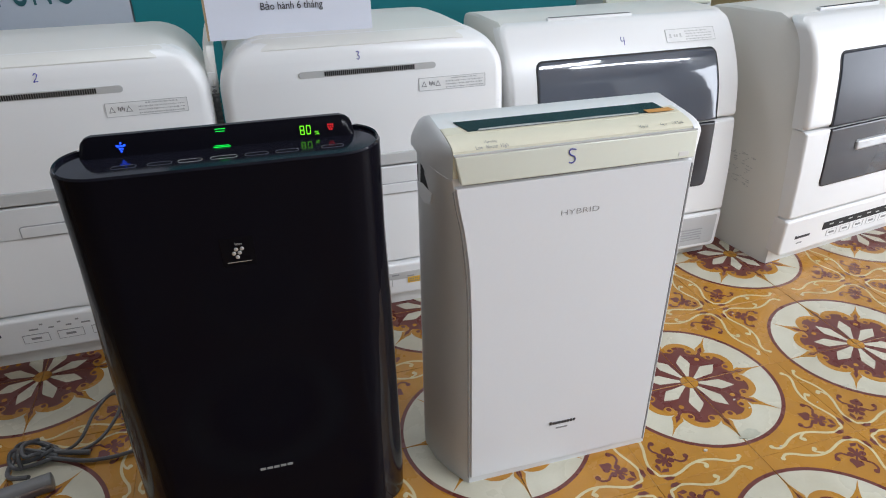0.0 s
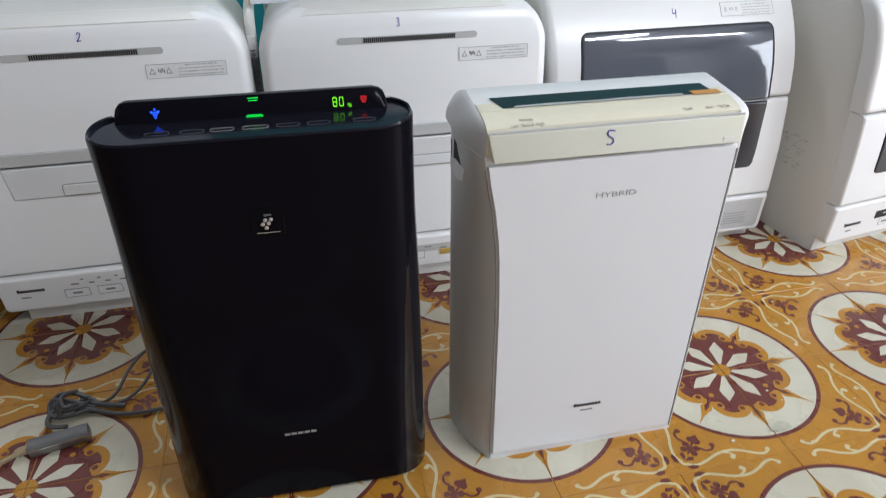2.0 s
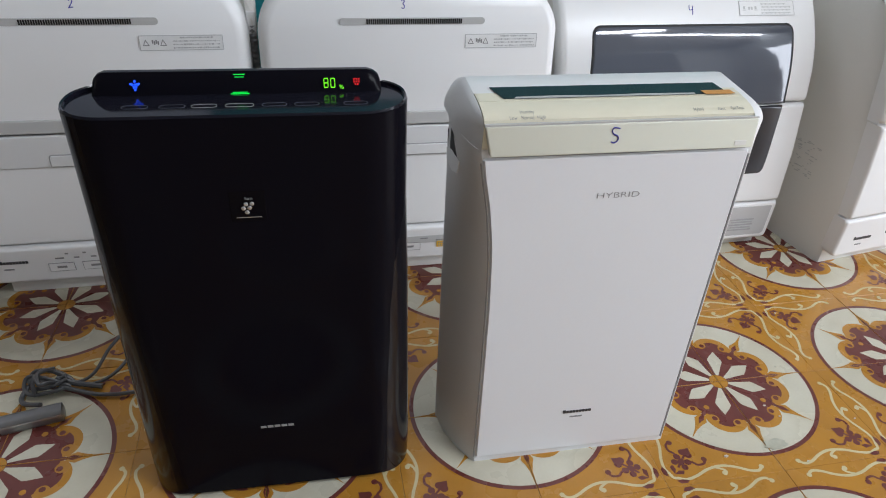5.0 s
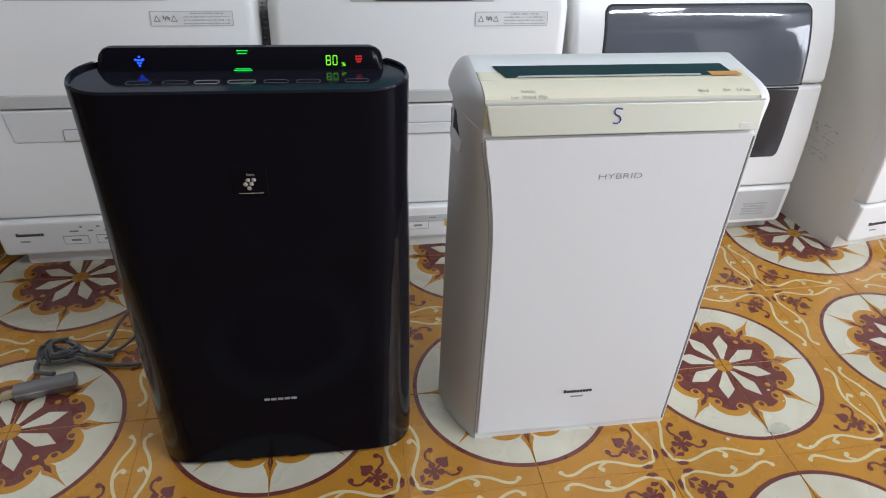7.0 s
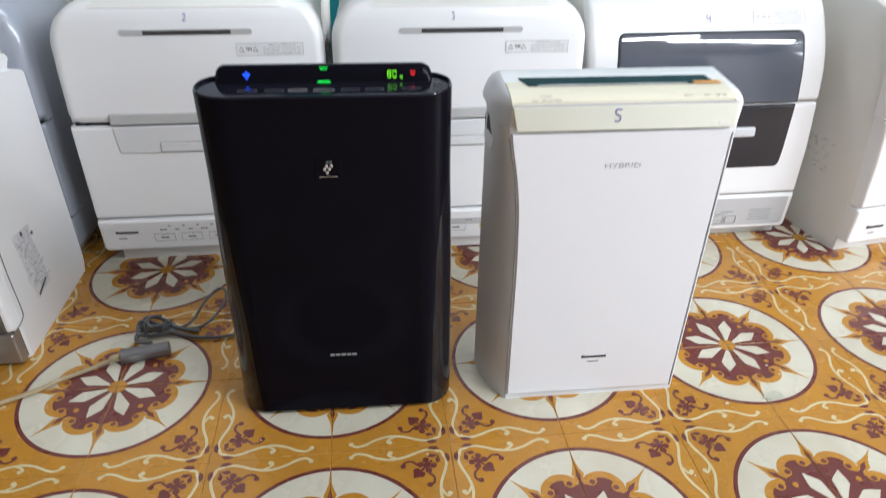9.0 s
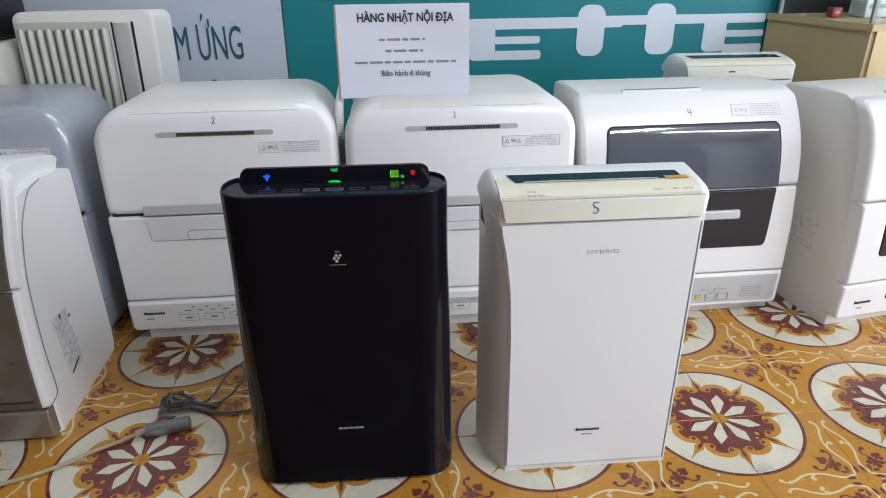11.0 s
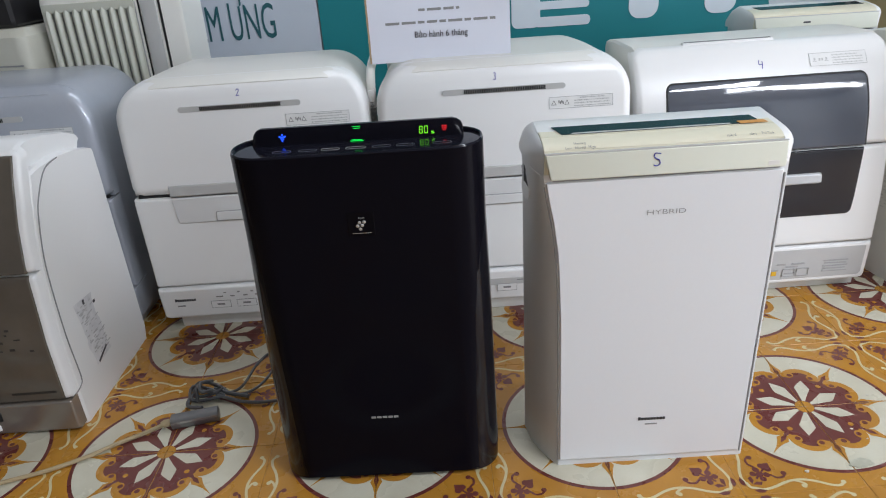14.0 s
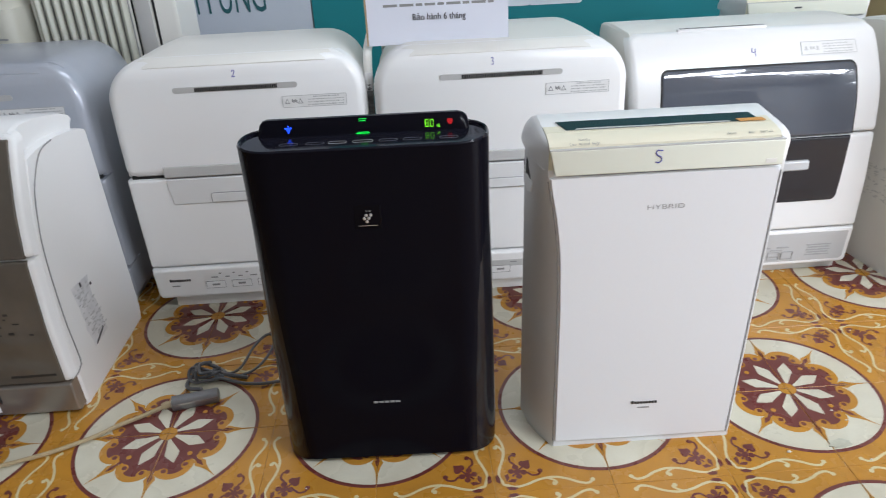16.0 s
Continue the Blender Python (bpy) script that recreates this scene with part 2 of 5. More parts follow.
def rounded(x0, x1, y0, y1, rads, seg=8):
    """Outline of a rectangle with corner radii (x0y0, x1y0, x1y1, x0y1), counter-clockwise."""
    pts = []
    for (cx, cy, a0), r in zip(((x0, y0, 180), (x1, y0, 270), (x1, y1, 0), (x0, y1, 90)), rads):
        r = max(r, 1e-4)
        ox, oy = (cx + r if cx == x0 else cx - r), (cy + r if cy == y0 else cy - r)
        for k in range(seg + 1):
            a = radians(a0 + 90 * k / seg)
            pts.append((ox + r * math.cos(a), oy + r * math.sin(a)))
    return pts


def bent(table):
    """A smooth function through (z, y) pairs."""
    zs, ys = [p[0] for p in table], [p[1] for p in table]

    def f(z):
        return float(np.interp(z, zs, ys))

    def g(z):
        return (f(z - 0.012) + 2 * f(z) + f(z + 0.012)) / 4
    return g


def panel(x0, x1, z0, z1, prof, th, rads=(0, 0, 0, 0), bev=0.004, taper=(0.0, 0.0), bm=None, rows=26):
    """A front panel that follows y = prof(z), with corner radii (tl, tr, br, bl), rolled edges and thickness th.
    taper: by how much its left and right edges move inwards from top to bottom."""
    bm = bm or bmesh.new()
    tl, tr, br, bl = rads
    zs = {round(z0 + (z1 - z0) * k / rows, 5) for k in range(rows + 1)}
    for e in (0.0, 0.08, 0.3, 0.6, 1.0):
        zs |= {round(z0 + bev * e, 5), round(z1 - bev * e, 5)}
    for r, top in ((max(tl, tr), True), (max(bl, br), False)):
        if r > 0:
            for k in range(9):
                d = r * (1 - math.sin(radians(90 * k / 8)))
                zs.add(round(z1 - d if top else z0 + d, 5))
    zs = sorted(zs)

    def inset(z, rt, rb):
        d = 0.0
        if rt and z > z1 - rt:
            d = rt - math.sqrt(max(0.0, rt * rt - (z - z1 + rt) ** 2))
        if rb and z < z0 + rb:
            d = rb - math.sqrt(max(0.0, rb * rb - (z0 + rb - z) ** 2))
        return d
    cols = [0.0, 0.08, 0.3, 0.6, 1.0]
    front = []
    for z in zs:
        k = (z1 - z) / (z1 - z0)
        xl = x0 + taper[0] * k + inset(z, tl, bl)
        xr = x1 - taper[1] * k - inset(z, tr, br)
        uz = max(0.0, 1 - min(z - z0, z1 - z) / bev)
        row = []
        xs = [(xl + bev * c, 1 - c) for c in cols] + [((xl + xr) / 2, 0.0)] + [(xr - bev * c, 1 - c) for c in reversed(cols)]
        for x, ux in xs:
            off = bev * (1 - math.sqrt(max(0.0, 1 - min(1.0, ux * ux + uz * uz))))
            row.append(bm.verts.new((x, prof(z) + off, z)))
        front.append(row)
    for a, b in zip(front, front[1:]):
        for i in range(len(a) - 1):
            bm.faces.new((a[i], a[i + 1], b[i + 1], b[i]))
    ring = front[0] + [r[-1] for r in front[1:]] + front[-1][-2::-1] + [r[0] for r in front[-2:0:-1]]
    back = [bm.verts.new((v.co.x, prof(v.co.z) + th, v.co.z)) for v in ring]
    for i in range(len(ring)):
        j = (i + 1) % len(ring)
        bm.faces.new((ring[j], ring[i], back[i], back[j]))
    bmesh.ops.remove_doubles(bm, verts=bm.verts[:], dist=1e-6)
    return bm


def patch(items, prof, lift=0.0006, th=0.0012, bm=None):
    """Thin flat marks (x, z, width, height) that lie on y = prof(z)."""
    bm = bm or bmesh.new()
    for x, z, w, h in items:
        n = max(1, int(h / 0.01))
        rows = []
        for k in range(n + 1):
            zz = z - h / 2 + h * k / n
            rows.append([(x - w / 2, prof(zz) - lift, zz), (x + w / 2, prof(zz) - lift, zz), (x + w / 2, prof(zz) + th, zz), (x - w / 2, prof(zz) + th, zz)])
        loft(rows, True, bm)
    return bm


def letter_blocks(x0, x1, z, h, n, prof):
    """A row of n plain blocks in place of a word."""
    w = (x1 - x0) / n
    return patch([(x0 + w * (k + 0.5), z - (0.08 * h if k else -0.06 * h), w * 0.80, h * (0.84 if k else 1.1)) for k in range(n)], prof, 0.001)


def stroke(points, r, closed=False, sides=8, bm=None, steps=6):
    """A round cord along a smooth line through the points."""
    P = [Vector(p) for p in points]
    line = []
    n = len(P)
    for i in range(n - 1):
        a, b, c, d = P[max(i - 1, 0)], P[i], P[i + 1], P[min(i + 2, n - 1)]
        for k in range(steps):
            t = k / steps
            line.append(0.5 * ((2 * b) + (c - a) * t + (2 * a - 5 * b + 4 * c - d) * t * t + (3 * b - a - 3 * c + d) * t ** 3))
    line.append(P[-1])
    loops = []
    up = Vector((0.13, 0.29, 0.95))
    for i, p in enumerate(line):
        d = (line[min(i + 1, len(line) - 1)] - line[max(i - 1, 0)]).normalized()
        s = d.cross(up)
        if s.length < 1e-3:
            s = d.cross(Vector((1, 0, 0)))
        s.normalize()
        u = s.cross(d)
        loops.append([p + r * (math.cos(2 * math.pi * k / sides) * s + math.sin(2 * math.pi * k / sides) * u) for k in range(sides)])
    return loft(loops, True, bm)


def lettering(name, words, size, mat, m, parent, label="", bold=0.0, width=None, depth=0.0004, shear=0.0):
    cu = bpy.data.curves.new(name, "FONT")
    cu.body, cu.size, cu.extrude, cu.offset, cu.shear = words, size, depth, bold, shear
    cu.align_x, cu.align_y = "CENTER", "CENTER"
    cu.resolution_u = 3
    tmp = new(name, cu)
    bpy.context.view_layer.update()
    me = bpy.data.meshes.new_from_object(tmp.evaluated_get(bpy.context.evaluated_depsgraph_get()))
    bpy.data.objects.remove(tmp)
    if width:
        xs = [v.co.x for v in me.vertices]
        k = width / (max(xs) - min(xs))
        for v in me.vertices:
            v.co.x *= k
    me.materials.clear()
    me.materials.append(mat)
    ob = new(name, me)
    ob.parent = parent
    ob.matrix_basis = m
    return tagged(ob, label)


def upright(x, y, z, lean=0.0):
    return pose(x, y, z, 90 + lean, 0, 0)


PEN_LINES = {
    "2": [(-0.4, 0.55), (-0.1, 0.95), (0.35, 0.75), (0.2, 0.1), (-0.45, -0.8), (-0.1, -0.75), (0.5, -0.7)],
    "3": [(-0.35, 0.8), (0.1, 0.95), (0.35, 0.6), (0.0, 0.15), (0.38, -0.3), (0.1, -0.85), (-0.4, -0.7)],
    "4": [(-0.40, 0.9), (-0.50, 0.35), (-0.40, 0.0), (0.0, 0.0), (0.40, 0.15), (0.42, 0.75), (0.40, 0.0), (0.30, -0.95)],
    "5": [(0.5, 0.85), (-0.25, 0.95), (-0.45, 0.55), (-0.2, 0.15), (0.3, -0.1), (0.42, -0.6), (0.0, -0.95), (-0.45, -0.8)],
}


def pen_number(digit, x, z, size, prof, parent, thick=0.0011):
    pts = [(x + a * size, prof(z + b * size) - 0.0004, z + b * size) for a, b in PEN_LINES[digit]]
    return part("handwritten_number", stroke(pts, thick, sides=5, steps=8), PEN, parent, "handwritten " + digit + " in blue marker")


# ---- the room ----
X0, X1, Y0, Y1, H = -2.4, 4.7, -3.2, 1.22, 2.9
floor = tagged(part("floor", box(X0, X1, Y0, Y1, -0.12, -0.0011), GROUT), "patterned ochre and maroon cement tile floor", "floor", kind="structure")
tagged(part("ceiling", box(X0, X1, Y0, Y1, H, H + 0.1), CEIL), "plain white painted ceiling", "ceiling", kind="structure")
for nm, b in (("wall_north", (X0, X1, Y1, Y1 + 0.12)), ("wall_west", (X0 - 0.12, X0, Y0 - 0.12, Y1 + 0.12)), ):
    tagged(part(nm, box(*b, -0.12, H + 0.1), PLASTER), "painted plaster wall of the shop", "wall", kind="structure")


def ceiling_light(x, y):
    t = thing("ceiling_light", pose(x, y, H), "white batten light with one lit tube on the ceiling", "light", "ceiling lights")
    part("housing", box(-0.64, 0.64, -0.04, 0.04, -0.06, 0, 0.008), WHITE, t)
    part("tube", stroke([(-0.59, 0, -0.082), (0, 0, -0.082), (0.59, 0, -0.082)], 0.014, sides=12), TUBE, t)
    return t


for lx, ly, lz, watts, tilt, turn in LAMPS[:3]:
    ceiling_light(lx, ly)
wl = ceiling_light(0.35, Y1 - 0.02)
wl.matrix_world = pose(0.35, Y1 - 0.001, 2.48, -90, 0, 0)
tagged(wl, "white batten light with one lit tube on the wall")

wl = ceiling_light(X0, -0.3)
wl.matrix_world = pose(X0 + 0.001, -0.3, 2.25, -90, 0, 90)
tagged(wl, "white batten light with one lit tube on the wall")

we = bmesh.new()
box(X1, X1 + 0.12, Y0 - 0.12, -2.35, -0.12, H + 0.1, bm=we)
box(X1, X1 + 0.12, -0.55, Y1 + 0.12, -0.12, H + 0.1, bm=we)
box(X1, X1 + 0.12, -2.35, -0.55, 2.15, H + 0.1, bm=we)
tagged(part("wall_east", we, PLASTER), "painted plaster wall with an open side doorway", "wall", kind="structure")

# assumed, unseen shopfront behind the visitor: wall pieces round a wide opening, with the pavement outside
ws = bmesh.new()
box(X0, 0.35, Y0 - 0.12, Y0, -0.12, H + 0.1, bm=ws)
box(3.35, X1, Y0 - 0.12, Y0, -0.12, H + 0.1, bm=ws)
box(0.35, 3.35, Y0 - 0.12, Y0, 2.3, H + 0.1, bm=ws)
tagged(part("wall_south", ws, PLASTER), "painted plaster wall with a wide open shopfront", "wall", kind="structure")
tagged(part("pavement", box(X0 - 4, X1 + 4, Y0 - 8, Y0 - 0.12, -0.14, -0.02), PLASTER), "plain grey pavement outside the shopfront", "pavement", kind="structure")

# wall banners
grey = thing("grey_banner", pose(-0.89, Y1 - 0.008, 0.9), "pale grey printed banner with dark teal capital letters", "banner")
part("sheet", box(-1.1, 1.1, 0, 0.006, -0.9, 0.9), BANNER_GREY, grey)
lettering("printed_line", "CẢM ỨNG", 0.150, BANNER_INK, upright(0.814, -0.0015, -0.276), grey, width=0.304)
part("accent_mark", box(0.852, 0.866, -0.0015, 0.001, -0.403, -0.386), BANNER_INK, grey)
teal = thing("teal_banner", pose(1.03, Y1 - 0.010, 0.9), "teal vinyl banner with large pale rounded shapes", "banner")
part("sheet", box(-0.815, 1.35, 0, 0.008, -0.9, 0.9), TEAL, teal)
part("pale_strip", box(-0.815, -0.375, -0.003, 0.001, -0.125, 0.10), BANNER_LIGHT, teal)
lettering("printed_line", "ch của bạn", 0.040, BANNER_LIGHT, upright(-0.27, -0.002, -0.108), teal, width=0.19)


def flat_shape(pts, th=0.002, bm=None):
    bm = bm or bmesh.new()
    return loft([[(x, 0.001, z) for x, z in pts], [(x, -th, z) for x, z in pts]], True, bm)


# large pale shapes of the emblem on the teal banner: bars, rounded stems and arches
def emblem_shape(pts, th):
    return part("emblem_shape", flat_shape(pts, th), BANNER_LIGHT, teal)


for x0, x1, z0, z1, r in ((-0.225, 0.30, -0.253, -0.218, 0.012), (-0.225, -0.135, -0.352, -0.225, 0.02), (-0.15, 0.018, -0.300, -0.276, 0.011),
                          (-0.15, 0.022, -0.352, -0.322, 0.012), (0.143, 0.236, -0.345, -0.180, 0.035), (0.381, 0.480, -0.345, -0.180, 0.035),
                          (0.205, 0.80, -0.246, -0.216, 0.012), (0.585, 0.665, -0.34, -0.22, 0.02), (0.66, 0.80, -0.292, -0.270, 0.008), (0.66, 0.80, -0.345, -0.316, 0.008)):
    emblem_shape(rounded(x0 + 0.006, x1 + 0.006, z0 + 0.007, z1 + 0.007, (r,) * 4), 0.002 + 0.0004 * random.random())


# ---- dishwashers with plain doors ----
def rounded_body(t, W, z1, depth, prof, rad, mat, name="body", inset=0.004, drop=0.02, z0=0.03):
    """A cabinet with rounded top corners behind the front panels; its top falls a little to the back."""
    loops = []
    for k, (y, dz, ins, r) in enumerate(((prof(z1 - 0.03) + 0.008, 0.016, inset + 0.010, rad), (prof(z1 - 0.03) + 0.03, 0.004, inset + 0.002, rad), (prof(z1 - 0.03) + 0.06, 0.0, inset, rad * 1.02),
                                         (depth * 0.7, drop * 0.6, inset + 0.002, rad * 1.05), (depth - 0.02, drop, inset + 0.008, rad * 1.1), (depth, drop + 0.012, inset + 0.02, rad * 1.1))):
        loops.append([(x, y, z) for x, z in rounded(ins, W - ins, z0, z1 - dz, (0.012, 0.012, r, r), 9)])
    return part(name, loft(loops), mat, t)


def plain_dishwasher(m, label, number="", colour=WHITE, grey_band=False, group="countertop dishwashers", hand=True):
    W, T = 0.548, 0.600
    prof = bent([(0, 0.0), (0.36, 0.0), (0.46, 0.004), (0.53, 0.011), (0.562, 0.019), (0.580, 0.027), (0.592, 0.038), (0.60, 0.052)])
    t = thing("dishwasher", m, label, "dishwasher", group)
    rounded_body(t, W, T, 0.350, prof, 0.085, colour if colour is SILVER else WHITE_OLD, drop=0.005)
    door = part("upper_door", panel(0, W, 0.349, T - 0.002, prof, 0.05, (0.085, 0.085, 0, 0), 0.022, rows=40), colour, t)
    low = part("lower_door", panel(0.001, W - 0.001, 0.123, 0.345, prof, 0.05, bev=0.006), colour, t)
    ctl = part("control_panel", panel(0.002, W - 0.002, 0.037, 0.119, lambda z: -0.002 - 0.006 * (z - 0.034) / 0.08, 0.08, (0, 0, 0.012, 0.012), 0.007), colour, t)
    part("plinth", box(0.03, W - 0.03, 0.022, 0.32, 0.0, 0.036, 0.004), WHITE_OLD if colour is not SILVER else GREY, t)
    # near-black filler behind the doors stands for the shade in their seams
    part("gap_shade", box(0.01, W - 0.01, 0.012, 0.06, 0.114, 0.352), SLIT, t)
    # vent slot; raised black bars stand for the shade in its slits
    gz = 0.538
    slot = part("vent_slot", patch([], prof, bm=flat_shape([(x, z) for x, z in rounded(0.142, 0.404, gz - 0.006, gz + 0.006, (0.006,) * 4, 5)], 0.0016)), GREY, door, "grey vent slot")
    slot.matrix_basis = pose(0, prof(gz), 0, 0, 0, 0) @ Matrix.Translation((0, -0.0008, 0))
    bm = bmesh.new()
    for k in range(46):
        x = 0.190 + 0.170 * k / 45
        box(x - 0.0012, x + 0.0012, prof(gz) - 0.0035, prof(gz) - 0.001, gz - 0.0042, gz + 0.0042, bm=bm)
    part("vent_slit_bars", bm, SLIT, door, smooth=0)
    # warning label: pale frame, two triangles and grey print
    lx, lz, lw, lh = 0.437, 0.5025, 0.136, 0.024
    lab = part("warning_label", patch([(lx, lz, lw, lh)], prof), LABEL, door, "pale warning label")
    fr = [(lx, lz + lh / 2, lw, 0.0009), (lx, lz - lh / 2, lw, 0.0009), (lx - lw / 2, lz, 0.0009, lh), (lx + lw / 2, lz, 0.0009, lh)]
    rnd = random.Random(int(1000 * abs(m.translation.x)))
    for k in range(4):
        x = lx - 0.014 + 0.012 * (k == 0)
        while x < lx + 0.062 - 0.012 * (k == 0):
            w = rnd.choice((0.0016, 0.0024, 0.0034))
            fr.append((x + w / 2, lz + 0.0085 - 0.0056 * k, w, rnd.choice((0.0012, 0.0020, 0.0026))))
            x += w + 0.0009
    tagged(part("label_print", patch(fr, prof, 0.0011), INK_FAINT, lab), kind="stuff")
    bm = bmesh.new()
    for tx in (lx - 0.058, lx - 0.030):
        pts = [(tx + 0.0065 * math.sin(radians(a)), lz - 0.001 + 0.0075 * math.cos(radians(a))) for a in (0, 120, 240)]
        inner = [(tx + 0.0042 * math.sin(radians(a)), lz - 0.001 + 0.0048 * math.cos(radians(a))) for a in (0, 120, 240)]
        for k in range(3):
            j = (k + 1) % 3
            y = prof(lz) - 0.0014
            bm.faces.new([bm.verts.new((p[0], y, p[1])) for p in (pts[k], pts[j], inner[j], inner[k])])
    patch([(lx - 0.044 + 0.003 * k, lz + 0.002 * (k % 2), 0.0022, 0.006) for k in range(-1, 3)], prof, 0.0013, bm=bm)
    part("label_symbols", bm, INK_GREY, lab)
    if number:
        pen_number(number, 0.272 if number == "2" else 0.255, 0.565, 0.0074, prof, door, 0.0008)
    # grey grip in the middle
    if hand:
        grip = part("grip_strip", panel(0.086, W - 0.086, 0.349, 0.374, lambda z: prof(z) - 0.004, 0.012, bev=0.003), GREY if colour is not SILVER else SILVER, door, "light grey grip strip")
        rec = part("grip_panel", panel(0.086, W - 0.086, 0.283, 0.345, lambda z: prof(z) - 0.003, 0.012, (0, 0, 0.006, 0.006), 0.003, taper=(0.006, 0.006)), SHELL_GREY, low, "light grey grip panel")
        part("latch_line", panel(0.1786, W - 0.1786, 0.2846, 0.3094, lambda z: prof(z) - 0.0048, 0.006, (0.007, 0.007, 0.003, 0.003), 0.002), MID_GREY, rec)
        part("latch", panel(0.180, W - 0.180, 0.286, 0.308, lambda z: prof(z) - 0.0055, 0.006, (0.006, 0.006, 0.002, 0.002), 0.002), SHELL_GREY, rec)
    pc = lambda z: -0.002 - 0.006 * (z - 0.034) / 0.08
    tagged(part("brand_bar", letter_blocks(0.037, 0.088, 0.0885, 0.0070, 9, pc), INK, ctl), kind="stuff")
    marks = [(0.050, 0.0725, 0.018, 0.003)] if not grey_band else []
    if grey_band:
        part("grey_band", patch([(W / 2 + 0.03, 0.0875, W - 0.16, 0.018)], pc), GREY, ctl)
        part("yellow_sticker", patch([(0.345, 0.0735, 0.034, 0.015)], pc, 0.0013), YELLOW, ctl, "yellow sticker")
        tagged(part("sticker_print", patch([(0.3325 + 0.0042 * k, 0.0765 - 0.0062 * (j % 2), 0.0028 - 0.0008 * ((k + j) % 2), 0.0034) for j in (0, 1) for k in range(7)], pc, 0.0017), INK_GREY, ctl), kind="stuff")
        marks += [(0.300 + 0.034 * k, 0.0905 - 0.006 * (k % 2), 0.016, 0.003) for k in range(6)]
        part("control_print", patch(marks, pc, 0.0012), INK_GREY, ctl)
    for k in ((0, 1, 2, 4) if grey_band else range(5)):
        bx = 0.145 + 0.062 * k
        b = part("button", patch([(bx, 0.0715, 0.046, 0.019)], pc, 0.0012), WHITE, ctl)
        part("button_print", patch([(bx, 0.0715, 0.018, 0.005)], pc, 0.0016), INK_GREY, b)
        part("button_outline", patch([(bx, 0.081, 0.046, 0.0008), (bx, 0.062, 0.046, 0.0008), (bx - 0.023, 0.0715, 0.0008, 0.019), (bx + 0.023, 0.0715, 0.0008, 0.019)], pc, 0.0015), INK_GREY, b)
    if not grey_band:
        marks += [(0.145 + 0.031 * k, 0.0925, 0.010 + 0.006 * (k % 3 == 0), 0.003) for k in range(10)] + [(0.160 + 0.032 * k, 0.1025, 0.006, 0.003) for k in range(8)]
        part("control_print", patch(marks, pc, 0.0010), INK_GREY, ctl)
    return t


plain_dishwasher(pose(-0.142, 0.436, 0), "white countertop dishwasher with a grey grip, numbered 2", "2")
plain_dishwasher(pose(0.4225, 0.421, 0), "white countertop dishwasher with a paper sign on top, numbered 3", "3", grey_band=True)
plain_dishwasher(pose(-0.745, 0.455, 0), "silver grey dishwasher with rounded top against the banner", colour=SILVER, hand=False)


# ---- dishwashers with smoked windows ----
WPROF = bent([(0, 0.004), (0.03, 0.004), (0.14, 0.0), (0.25, 0.006), (0.36, 0.022), (0.43, 0.034), (0.47, 0.047), (0.50, 0.062), (0.53, 0.080), (0.56, 0.102), (0.59, 0.132)])


WPROF_STEEP = bent([(0, 0.004), (0.03, 0.004), (0.14, 0.0), (0.25, 0.002), (0.36, 0.009), (0.43, 0.017), (0.47, 0.022), (0.50, 0.029), (0.53, 0.038), (0.56, 0.054), (0.575, 0.070), (0.59, 0.098)])


